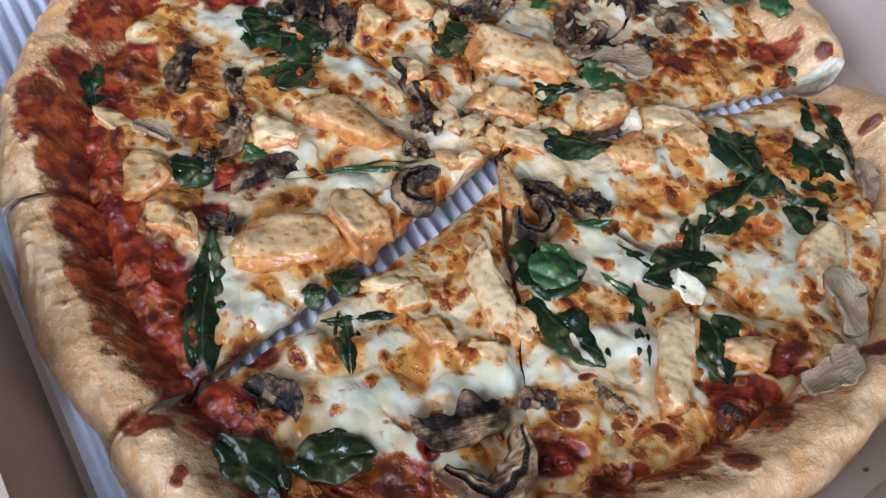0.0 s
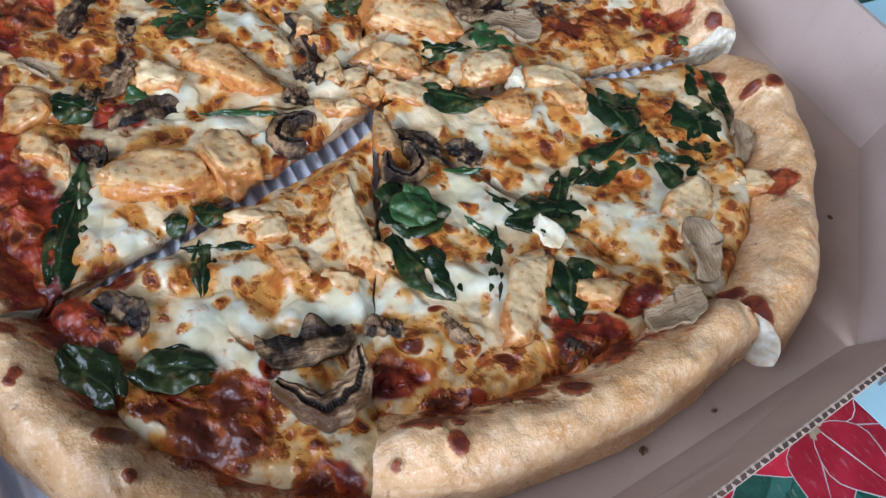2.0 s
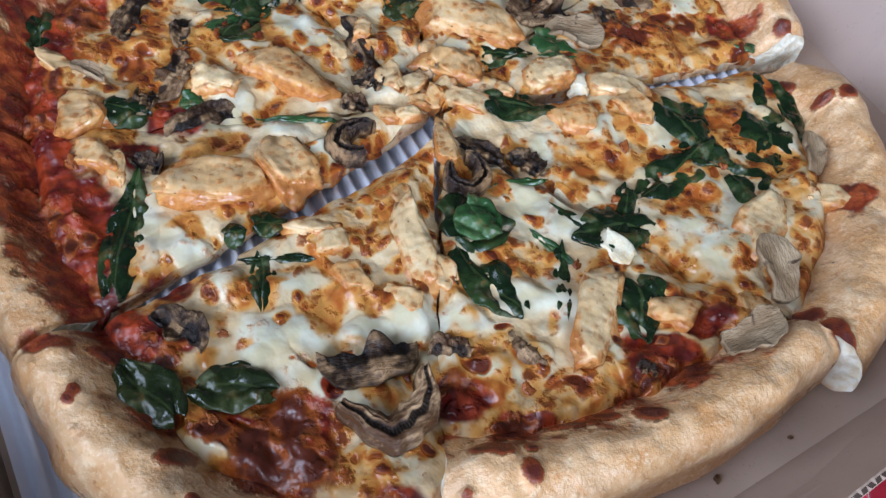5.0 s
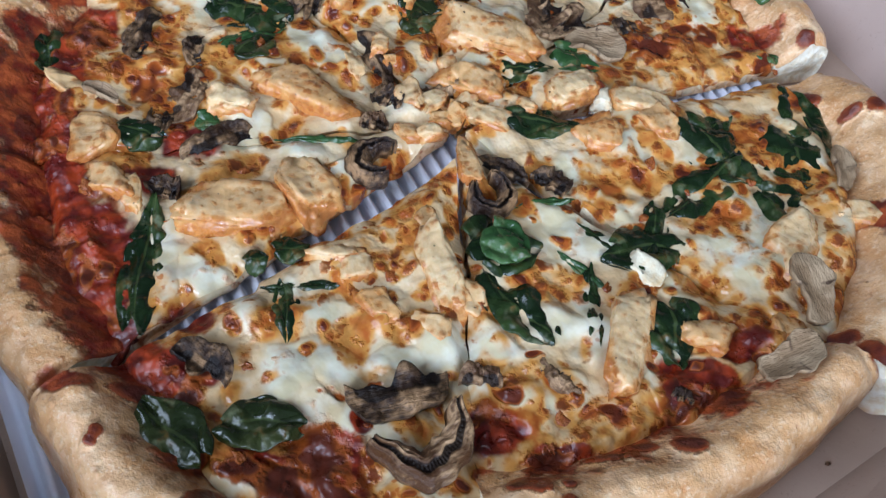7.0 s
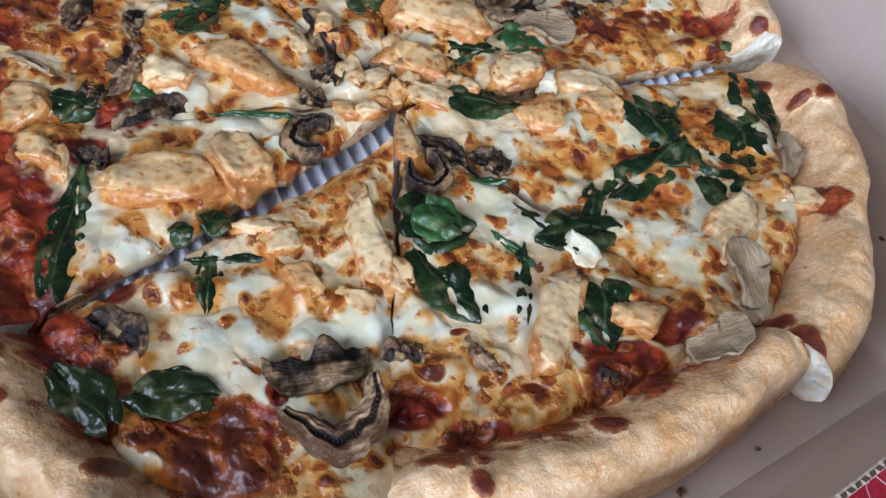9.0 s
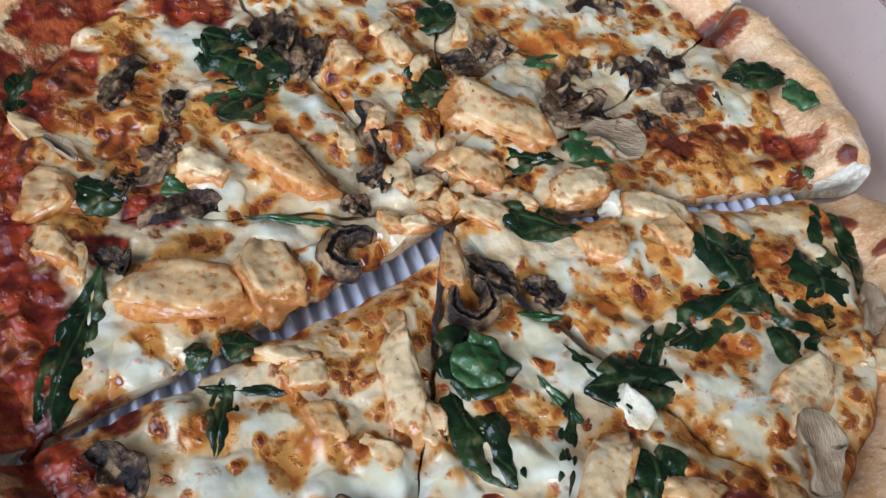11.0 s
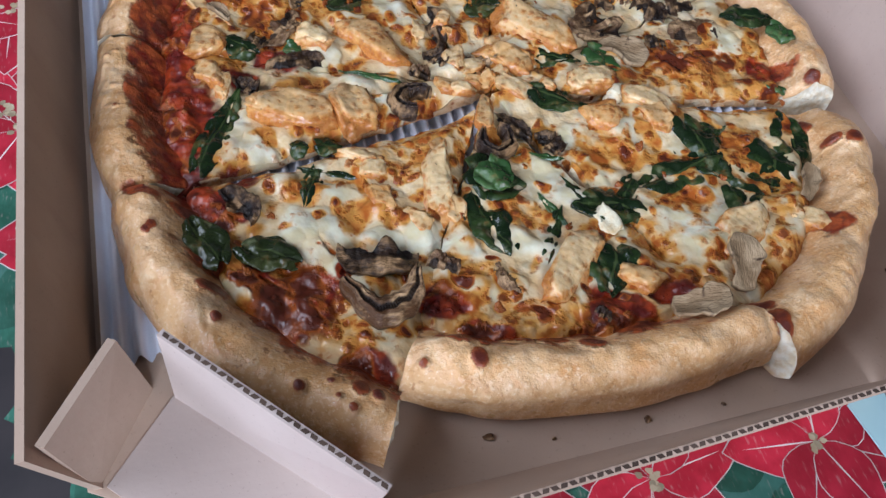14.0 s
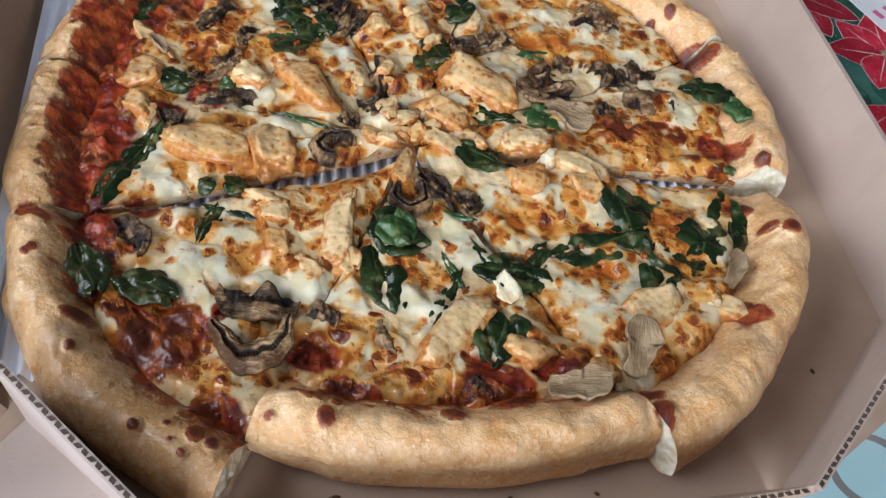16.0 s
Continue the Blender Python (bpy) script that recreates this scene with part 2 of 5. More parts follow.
def plain_look(one, two, scale=40, bump_=0.15, size=0.0005):
    def build(g):
        n = g.noise(scale, 4)
        g.colour(g.mix(g.span(n, 0.3, 0.7), one, two))
        g.bump(g.noise(scale * 6, 3), bump_, size)
    return build


def cloth_look(one, two):
    def build(g):
        weave = g.noise(900, 2, 0.5, g.stretch(1.0, 0.25, 1.0))
        c = g.mix(g.span(g.noise(70, 4), 0.35, 0.7), one, two)
        c = g.mix(g.span(weave, 0.58, 0.8, 0.0, 0.35), c, (0.75, 0.55, 0.52))
        c = g.mix(g.span(g.island(), 0.0, 1.0, 0.0, 0.6), c, tuple(0.35 * v for v in one))
        g.colour(c)
        g.bump(weave, 0.3, 0.0004)
        g.bump(g.noise(18, 3), 0.4, 0.004)
    return build


CHEESE = material("melted_cheese", cheese_look, 0.3)
CRUST = material("baked_crust", crust_look, 0.45)
CUT = material("cut_dough", cut_look, 0.5, 0.4)
CRUMB = material("bread_crumb", crumb_look, 0.8, 0.2)
CHICKEN = material("grilled_chicken", chicken_look, 0.4)
BROWNED = material("browned_bit", plain_look((0.20, 0.040, 0.010), (0.42, 0.13, 0.025), 260, 0.5, 0.001), 0.25)
FETA = material("white_cheese", feta_look, 0.5)
MUSHROOM = material("roasted_mushroom", mushroom_look((0.46, 0.29, 0.15), (0.085, 0.038, 0.016), (0.014, 0.008, 0.006)), 0.45, 0.28)
MUSHROOM_PALE = material("dry_mushroom", mushroom_look((0.41, 0.29, 0.17), (0.25, 0.16, 0.085), (0.07, 0.035, 0.02), 0.5), 0.6, 0.3)
MUSHROOM_DARK = material("charred_mushroom", mushroom_look((0.34, 0.20, 0.095), (0.026, 0.013, 0.008), (0.006, 0.004, 0.004)), 0.35, 0.28)
SPINACH = material("cooked_spinach", spinach_look((0.007, 0.016, 0.005), (0.034, 0.060, 0.014)), 0.25, 0.4)
SPINACH_LIGHT = material("wilted_spinach", spinach_look((0.022, 0.060, 0.016), (0.075, 0.145, 0.045)), 0.3)
SPINACH_OLIVE = material("browned_spinach", spinach_look((0.014, 0.022, 0.006), (0.05, 0.06, 0.014)), 0.3)
KRAFT = material("kraft_card", card_look((0.42, 0.30, 0.222), (0.54, 0.40, 0.305)), 0.85, 0.2)
# Same card as KRAFT; the light on the brighter walls is put into its tone.
KRAFT_LIT = material("kraft_card_lit", card_look((0.42, 0.315, 0.26), (0.52, 0.40, 0.335)), 0.85, 0.2)
KRAFT_PALE = material("pale_card", card_look((0.47, 0.38, 0.335), (0.57, 0.475, 0.425)), 0.85, 0.2)
# Near-black that paints the shade inside card flutes and fold slits.
GAP_SHADE = material("card_gap_shade", plain_look((0.06, 0.04, 0.03), (0.12, 0.08, 0.06)), 0.9, 0.1)
LINER = material("ridged_liner", plain_look((0.76, 0.78, 0.86), (0.84, 0.86, 0.93), 60), 0.7, 0.2)
PLASTER = material("wall_plaster", plain_look((0.22, 0.22, 0.22), (0.27, 0.27, 0.27), 4), 0.9, 0.2)
FLOORING = material("dark_floor", plain_look((0.035, 0.03, 0.032), (0.06, 0.05, 0.05), 8), 0.6)
CLOTH_RED = material("cloth_red", cloth_look((0.44, 0.010, 0.03), (0.68, 0.03, 0.065)), 0.6, 0.35)
CLOTH_GREEN = material("cloth_green", cloth_look((0.015, 0.09, 0.055), (0.05, 0.20, 0.14)), 0.6, 0.35)
CLOTH_TEAL = material("cloth_teal", cloth_look((0.05, 0.20, 0.15), (0.14, 0.34, 0.28)), 0.6, 0.35)
CLOTH_WHITE = material("cloth_white", cloth_look((0.72, 0.66, 0.62), (0.82, 0.78, 0.74)), 0.6, 0.35)
CLOTH_GOLD = material("cloth_gold", cloth_look((0.40, 0.33, 0.20), (0.60, 0.52, 0.36)), 0.5, 0.4)
CARD_BLUE = material("pale_blue_card", plain_look((0.40, 0.64, 0.68), (0.48, 0.71, 0.75), 12, 0.05), 0.45)
INK_GREY = material("grey_ink", plain_look((0.20, 0.20, 0.19), (0.27, 0.26, 0.25), 30), 0.6)
INK_PINK = material("pink_ink", plain_look((0.62, 0.12, 0.28), (0.70, 0.18, 0.34), 30), 0.6)
PAPER = material("white_paper", plain_look((0.72, 0.71, 0.72), (0.80, 0.79, 0.80), 12, 0.1), 0.7)
WOOD = material("table_wood", plain_look((0.20, 0.11, 0.06), (0.30, 0.18, 0.10), 20), 0.5)


# ---- mesh helpers ----
def part(name, bm, mat, parent, label=""):
    data = bpy.data.meshes.new(name)
    bmesh.ops.recalc_face_normals(bm, faces=bm.faces)
    bm.to_mesh(data)
    bm.free()
    return part_data(name, data, mat, parent, label)


def part_data(name, data, mat, parent, label=""):
    for m in mat if isinstance(mat, (list, tuple)) else (mat,):
        data.materials.append(m)
    ob = new(name, data)
    ob.parent = parent
    if label:
        ob["label"] = label
    return ob


def thing(name, place, label, category, group="", kind="", turn=0.0):
    ob = new(name)
    ob.empty_display_size = 0.02
    ob.matrix_basis = pose(*place, 0, 0, turn)
    return tagged(ob, label, category, group, kind)


def slab(points, z0, z1, bm=None):
    """A prism over a flat outline."""
    bm = bm or bmesh.new()
    low = [bm.verts.new((x, y, z0)) for x, y in points]
    top = [bm.verts.new((x, y, z1)) for x, y in points]
    bm.faces.new(top)
    bm.faces.new(low[::-1])
    for i in range(len(points)):
        j = (i + 1) % len(points)
        bm.faces.new((low[i], low[j], top[j], top[i]))
    return bm


def block(lo, hi, bm=None):
    return slab([(lo[0], lo[1]), (hi[0], lo[1]), (hi[0], hi[1]), (lo[0], hi[1])], lo[2], hi[2], bm)


def smooth(data):
    data.polygons.foreach_set("use_smooth", np.ones(len(data.polygons), bool))
    data.update()


LATTICE = np.random.RandomState(7).rand(64, 64, 8)


def wave(x, y, size, layer=0):
    """Smooth value noise from -1 to 1, with bumps of about the given size."""
    u, v = np.asarray(x) / size + 31.7, np.asarray(y) / size + 17.3
    i, j = np.floor(u).astype(int), np.floor(v).astype(int)
    f, h = u - i, v - j
    f, h = f * f * (3 - 2 * f), h * h * (3 - 2 * h)
    g = LATTICE[:, :, layer % 8]
    a, b = g[i % 64, j % 64], g[(i + 1) % 64, j % 64]
    c, d = g[i % 64, (j + 1) % 64], g[(i + 1) % 64, (j + 1) % 64]
    return 2 * ((a * (1 - f) + b * f) * (1 - h) + (c * (1 - f) + d * f) * h) - 1


def step(v, a, b):
    w = np.clip((v - a) / (b - a), 0, 1)
    return w * w * (3 - 2 * w)


# ---- room ----
def room_wall(name, lo, hi, label):
    data = bpy.data.meshes.new(name)
    bm = block(lo, hi)
    bmesh.ops.recalc_face_normals(bm, faces=bm.faces)
    bm.to_mesh(data)
    data.materials.append(PLASTER)
    return tagged(new(name, data), label, "wall", kind="structure")


room_wall("wall_north", (-1.4, 2.2, -0.75), (2.4, 2.3, 2.05), "plain grey plastered room wall")
room_wall("wall_east", (2.4, -2.3, -0.75), (2.5, 2.3, 2.05), "plain grey plastered room wall")


def pierced_wall(name, blocks):
    bm = bmesh.new()
    for lo, hi in blocks:
        block(lo, hi, bm)
    data = bpy.data.meshes.new(name)
    bm.to_mesh(data)
    bm.free()
    data.materials.append(PLASTER)
    tagged(new(name, data), "plain grey plastered wall with a window opening", "wall", kind="structure")


pierced_wall("wall_west", (((-1.4, -2.2, -0.75), (-1.3, 2.2, 0.40)), ((-1.4, -2.2, 1.38), (-1.3, 2.2, 2.05)),
                           ((-1.4, -2.2, 0.40), (-1.3, -0.52, 1.38)), ((-1.4, 0.62, 0.40), (-1.3, 2.2, 1.38))))
pierced_wall("wall_south", (((-1.4, -2.3, -0.75), (2.4, -2.2, 0.35)), ((-1.4, -2.3, 1.55), (2.4, -2.2, 2.05)),
                            ((-1.4, -2.3, 0.35), (-1.35, -2.2, 1.55)), ((0.15, -2.3, 0.35), (2.4, -2.2, 1.55))))
for name, lo, hi, mat in (("floor", (-1.4, -2.3, -0.85), (2.5, 2.3, -0.75), FLOORING), ("ceiling", (-1.4, -2.3, 2.05), (2.5, 2.3, 2.15), PLASTER)):
    data = bpy.data.meshes.new(name)
    bm = block(lo, hi)
    bm.to_mesh(data)
    bm.free()
    data.materials.append(mat)
    tagged(new(name, data), "dark smooth room floor below the table" if name == "floor" else "plain grey room ceiling", name, kind="structure")

# ---- the box ----
FLOOR = 0.0030
HALF = 0.159
HIGH = 0.043


def panel(points, bm=None, thick=0.0023):
    """A sheet of card: four corners, thickened away from its face."""
    bm = bm or bmesh.new()
    p = [Vector(v) for v in points]
    n = (p[1] - p[0]).cross(p[2] - p[0]).normalized() * thick
    front, back = [bm.verts.new(v) for v in p], [bm.verts.new(v - n) for v in p]
    bm.faces.new(front)
    bm.faces.new(back[::-1])
    for i in range(len(p)):
        j = (i + 1) % len(p)
        bm.faces.new((front[j], front[i], back[i], back[j]))
    return bm


def flute_shade(parent, a, b, n, thick=0.0023):
    """The shade in the open flutes along the raw top edge of a wall from a to b, painted as flat slanted dark cells
    between the two liners.
    """
    a, b, n = Vector(a), Vector(b), Vector(n).normalized()
    along, bm = (b - a).normalized(), bmesh.new()
    count = int((b - a).length / 0.0026)
    for k in range(count):
        lean = 1 if k % 2 else -1
        m = a + along * ((k + 0.5) * 0.0026) - n * (thick * 0.5)
        v = [bm.verts.new(m + along * (p * 0.00095 + lean * q * 0.0003) - n * q * thick * 0.27 + Vector((0, 0, 0.00025)))
             for p, q in ((-1.0, -1), (1.0, -1), (1.15, 1), (-0.85, 1))]
        bm.faces.new(v)
    return part("flute_edge", bm, GAP_SHADE, parent, "flat dark cells painted as shade in the corrugations of a raw card edge")


box = thing("pizza_box", (0, 0, 0), "open brown corrugated card pizza box with folded corners on the tablecloth", "pizza box")
corner = HALF + 0.004
part("base", slab([(-corner, -0.124), (-0.1560, -0.1280), (-0.110, -0.1500), (-0.0885, -0.1462), (0.0880, -0.1402), (0.106, -0.1375), (0.150, -0.1135), (corner, -0.105), (corner, corner), (-corner, corner)], 0.0022, FLOOR), KRAFT, box)
part("wall_panel", panel([(-HALF, -0.124, FLOOR), (-HALF, HALF, FLOOR), (-0.1700, HALF, HIGH), (-0.1700, -0.1305, HIGH)]), KRAFT, box)
part("wall_panel", panel([(HALF, HALF, FLOOR), (HALF, -0.103, FLOOR), (0.1630, -0.104, HIGH), (0.1630, HALF, HIGH)]), KRAFT_LIT, box)
part("wall_panel", panel([(-HALF, HALF, FLOOR), (HALF, HALF, FLOOR), (HALF, HALF + 0.004, HIGH), (-HALF, HALF + 0.004, HIGH)]), KRAFT_LIT, box)
part("front_panel", panel([(0.0865, -0.139, FLOOR), (-0.0865, -0.145, FLOOR), (-0.0885, -0.1625, 0.0365), (0.0795, -0.1510, 0.0375)]), KRAFT, box)
part("corner_panel", panel([(-0.090, -0.1455, FLOOR), (-0.1365, -0.0990, FLOOR), (-0.1375, -0.1010, HIGH), (-0.0895, -0.1535, HIGH)]), KRAFT_PALE, box, "pale outer face of the folded corner wall")
part("corner_panel", panel([(0.1585, -0.0785, FLOOR), (0.0890, -0.1420, FLOOR), (0.0800, -0.1510, 0.0380), (0.1620, -0.0800, HIGH)]), KRAFT_LIT, box)
part("corner_flap", panel([(-0.1600, -0.1240, FLOOR), (-0.1440, -0.0965, FLOOR), (-0.1490, -0.1015, 0.0415), (-0.1660, -0.1280, 0.0425)]), KRAFT, box)
part("corner_floor", slab([(-0.1095, -0.1492), (-0.1545, -0.1275), (-0.1580, -0.1240), (-0.1385, -0.1000), (-0.0905, -0.1462)], FLOOR, FLOOR + 0.0004), KRAFT_PALE, box, "pale card floor of a folded corner")
flute_shade(box, (-0.0885, -0.1625, 0.0365), (0.0795, -0.1510, 0.0375), (-0.04, 1, 0))
flute_shade(box, (-0.0895, -0.1535, HIGH), (-0.1375, -0.1010, HIGH), (0.74, 0.67, 0))
flute_shade(box, (0.0800, -0.1510, 0.0380), (0.1620, -0.0800, HIGH), (-0.66, 0.75, 0))
bm = bmesh.new()
for k in range(9):
    a = Vector((-0.1185, -0.1185, 0)) + Vector((0.0042, -0.0042, 0)) * (k - 3)
    slab([(a.x, a.y), (a.x + 0.003, a.y - 0.003), (a.x + 0.0026, a.y - 0.0034), (a.x - 0.0004, a.y - 0.0004)], FLOOR + 0.0003, FLOOR + 0.0006, bm)
part("fold_perforation", bm, GAP_SHADE, box, "dark dashes of a perforated fold line")


# ---- the liner under the pizza ----
def ridged_sheet(x0, x1, y0, y1, pitch, high):
    """A sheet with rounded ridges that run along y."""
    n = int((x1 - x0) / pitch) * 6
    xs = np.linspace(x0, x1, n + 1)
    z = high * (0.5 + 0.5 * np.cos((xs - x0) / pitch * 2 * math.pi)) + FLOOR + 0.0010
    ys = np.linspace(y0, y1, 24)
    X, Y = np.meshgrid(xs, ys)
    X = X + 0.0006 * wave(X, Y, 0.05, 2)
    Z = np.broadcast_to(z, X.shape) + 0.0002 * wave(X, Y, 0.03, 3)
    top = np.stack([X, Y, Z], -1).reshape(-1, 3)
    low = top - (0, 0, 0.0004)
    w = n + 1
    faces = [(r * w + c, r * w + c + 1, (r + 1) * w + c + 1, (r + 1) * w + c) for r in range(23) for c in range(n)]
    faces += [tuple(i + len(top) for i in f[::-1]) for f in faces]
    data = bpy.data.meshes.new("liner")
    data.from_pydata(np.concatenate([top, low]).tolist(), [], faces)
    smooth(data)
    data.materials.append(LINER)
    return data


tagged(new("liner_sheet", ridged_sheet(-0.1565, 0.112, -0.088, 0.150, 0.0052, 0.0054)), "grey-white ridged paper liner under the pizza in the box", "liner")

# ---- the table ----
cloth = thing("tablecloth", (0, 0, 0), "red poinsettia printed tablecloth lying flat on the table", "tablecloth")
EDGE = [(-0.352, 0.6), (-0.235, 0.06), (-0.190, -0.045), (-0.176, -0.095), (-0.152, -0.135), (-0.10, -0.26), (0.0, -0.5)]
part("cloth_sheet", slab(EDGE + [(0.6, -0.5), (0.6, 0.6)], -0.002, 0.0), CLOTH_TEAL, cloth)
table = thing("table", (0, 0, 0), "wooden table under a printed cloth", "table")
part("tabletop", slab([(x + 0.01, y) for x, y in EDGE] + [(0.59, -0.49), (0.59, 0.59)], -0.04, -0.002), WOOD, table)
for x, y in ((-0.22, 0.53), (0.53, 0.53), (0.53, -0.43), (0.08, -0.43)):
    part("leg", block((x - 0.03, y - 0.03, -0.75), (x + 0.03, y + 0.03, -0.04)), WOOD, table)


def petal(bm, x, y, turn, length, wide, z, grow=0.0):
    """A pointed printed petal, flat on the cloth."""
    c, s = math.cos(turn), math.sin(turn)
    n, side = 9, []
    for k in range(n + 1):
        u = k / n
        w = (wide * (math.sin(math.pi * u ** 0.8) ** 0.85) * (1 + 0.08 * math.sin(9 * u + x * 300)) + grow * (0 < k < n)) * 0.5
        side.append((u * (length + grow) - grow * 0.3, w))
    ring = side + [(u, -w) for u, w in side[-2:0:-1]]
    top = [bm.verts.new((x + c * u - s * w, y + s * u + c * w, z)) for u, w in ring]
    bm.faces.new(top)


RED, EDGING, LEAF, HEART = bmesh.new(), bmesh.new(), bmesh.new(), bmesh.new()
rnd = random.Random(5)
level = 0
for gx in range(-8, 14):
    for gy in range(-7, 15):
        x, y = -0.0035 + gx * 0.0605 + (gy % 2) * 0.03, -0.1535 + gy * 0.058
        if gy != 0:
            x, y = x + rnd.uniform(-0.008, 0.008), y + rnd.uniform(-0.008, 0.008)
        if x < -0.36 or x > 0.565 or y > 0.565 or y < -0.465 or (abs(x) < 0.125 and -0.11 < y < 0.12):
            continue
        edge_x = np.interp(y, [-0.5, -0.26, -0.135, -0.095, -0.045, 0.06, 0.9], [0.0, -0.10, -0.152, -0.176, -0.19, -0.235, -0.417])
        if x < edge_x + 0.036:
            x = edge_x + 0.036
        level += 1
        z = 0.0002 + 0.000006 * (level % 40)
        start = rnd.uniform(0, 6.28)
        for k in range(5):
            a = start + k * 1.257 + 0.5 + rnd.uniform(-0.3, 0.3)
            petal(LEAF, x + 0.012 * math.cos(a), y + 0.012 * math.sin(a), a, 0.034 + rnd.uniform(-0.003, 0.002), 0.022, z * 0.6)
        for k in range(7):
            a = start + k * 0.898 + rnd.uniform(-0.16, 0.16)
            n = 0.034 + rnd.uniform(-0.005, 0.005)
            petal(EDGING, x, y, a, n, 0.0205, z + 0.0002 + 0.00005 * k, 0.0006)
            petal(RED, x, y, a, n, 0.0205, z + 0.00022 + 0.00005 * k)
            petal(EDGING, x, y, a, n * 0.8, 0.0005, z + 0.00024 + 0.00005 * k)
        for k in range(9):
            a, r = rnd.uniform(0, 6.28), rnd.uniform(0, 0.0042)
            petal(HEART, x + r * math.cos(a), y + r * math.sin(a), a * 3, 0.0028, 0.0022, z + 0.0006 + 0.00001 * k)
for name, bm, mat, label in (("leaf_print", LEAF, CLOTH_GREEN, "green printed leaves"), ("petal_edging", EDGING, CLOTH_WHITE, "white printed petal outlines"),
                             ("petal_print", RED, CLOTH_RED, "red printed poinsettia petals"), ("flower_centre_print", HEART, CLOTH_GOLD, "gold printed flower centres")):
    tagged(part(name, bm, mat, cloth, label), kind="stuff")

# ---- cards on the table ----
card = thing("printed_card", (0, 0, 0.0013), "pale blue printed card with large grey lettering lying on the tablecloth", "card")
part("sheet", slab([(0.0745, -0.1445), (0.0835, -0.200), (0.30, -0.165), (0.32, -0.02), (0.19, -0.01), (0.166, -0.09)], 0.0, 0.0005), CARD_BLUE, card)


def stroke(points, widths, z0, z1):
    """A printed stroke of changing width along a line."""
    bm = bmesh.new()
    left, right = [], []
    for i, (x, y) in enumerate(points):
        ax, ay = points[max(i - 1, 0)]
        bx, by = points[min(i + 1, len(points) - 1)]
        n = Vector((ay - by, bx - ax)).normalized() * widths[i] * 0.5
        left.append((x + n.x, y + n.y))
        right.append((x - n.x, y - n.y))
    for i in range(len(points) - 1):
        slab([left[i], left[i + 1], right[i + 1], right[i]], z0, z1, bm)
    return bm


part("letter_stem", stroke([(0.0925, -0.1400), (0.0919, -0.1450), (0.0917, -0.1526)], [0.0032, 0.0032, 0.0034], 0.0005, 0.0006), INK_GREY, card)
part("letter_serif", stroke([(0.0872, -0.1538), (0.0917, -0.1530), (0.0985, -0.1512)], [0.0008, 0.0018, 0.0008], 0.0005, 0.00064), INK_GREY, card)
turn = np.linspace(0.0, 2 * math.pi, 37)
ring = [(0.1275 + 0.0140 * math.cos(a), -0.1350 + 0.0125 * math.sin(a)) for a in turn]
part("letter_bowl", stroke(ring, [0.0009 + 0.0022 * abs(math.cos(a - 0.4)) for a in turn], 0.0005, 0.0006), INK_GREY, card)

paper = thing("printed_paper", (0.0, 0.0, 0.0013), "white printed paper with pink marks lying on the tablecloth", "paper")
part("sheet", slab([(0.236, 0.140), (0.250, 0.098), (0.36, 0.10), (0.36, 0.30), (0.25, 0.30)], 0.0, 0.0005), PAPER, paper)
part("printed_mark", slab([(0.250, 0.114), (0.253, 0.108), (0.256, 0.110), (0.253, 0.116)], 0.0005, 0.0007), INK_PINK, paper)
part("printed_mark", slab([(0.258, 0.118), (0.261, 0.112), (0.264, 0.114), (0.261, 0.120)], 0.0005, 0.0007), INK_PINK, paper)

# Millimetres on the pizza: x, y, length, width, turn, height of the middle (0: on the cheese), slice by slice.
CHICKEN_BITS = {}
CHICKEN_BITS[0] = [(-45.2, -45.0, 25.0, 12.0, -94, 0), (-40.8, -27.3, 12.3, 6.7, -129, 0), (-67.8, -27.2, 14.3, 8.1, -9, 0), (-64.4, -47.2, 11.6, 8.2, -87, 0), (-55.9, -58.8, 11.4, 7.1, -40, 0), (-65.4, -34.2, 9.3, 7.1, -13, 0)]
CHICKEN_BITS[1] = [(-41.0, -55.4, 11.6, 7.2, -108, 0), (-10.6, -86.6, 28.2, 13.7, -128, 0), (13.7, -91.8, 13.0, 11.6, -47, 0), (-18.3, -13.8, 17.5, 6.4, -109, 19)]
CHICKEN_BITS[2] = [(50.3, -24.9, 16.0, 12.7, -83, 0), (26.7, -20.3, 16.9, 13.4, -27, 0), (58.5, -79.2, 24.5, 13.5, -165, 0), (36.1, -101.8, 12.8, 10.6, -122, 0), (87.5, -79.4, 17.2, 10.0, -33, 0), (51.7, -13.8, 19.7, 10.6, -28, 0)]
CHICKEN_BITS[3] = [(-3.0, -0.6, 15.0, 7.5, -35, 0), (31.5, 0.4, 18.3, 12.1, -2, 0), (12.2, -0.7, 7.1, 6.1, -29, 0)]
CHICKEN_BITS[4] = [(-6.5, 7.5, 9.0, 7.0, 30, 0), (17.1, 32.3, 33.3, 19.0, -34, 0), (1.5, 14.2, 21.1, 13.1, -45, 0), (21.7, 70.8, 5.7, 12.6, -32, 0)]
CHICKEN_BITS[5] = [(-16.0, 13.0, 11.0, 9.0, 10, 0), (-11.5, 4.5, 8.0, 6.0, 40, 0), (-3.0, 24.0, 8.0, 6.0, 60, 0), (-18.4, 32.5, 4.5, 6.4, -80, 0), (-21.2, 66.5, 10.3, 11.8, -9, 0), (-2.5, 65.9, 8.5, 15.1, 2, 0), (-3.9, 76.9, 6.1, 12.5, -48, 0), (0.7, 57.9, 6.3, 11.8, -65, 0), (-19.8, 40.1, 6.2, 10.0, -30, 0)]
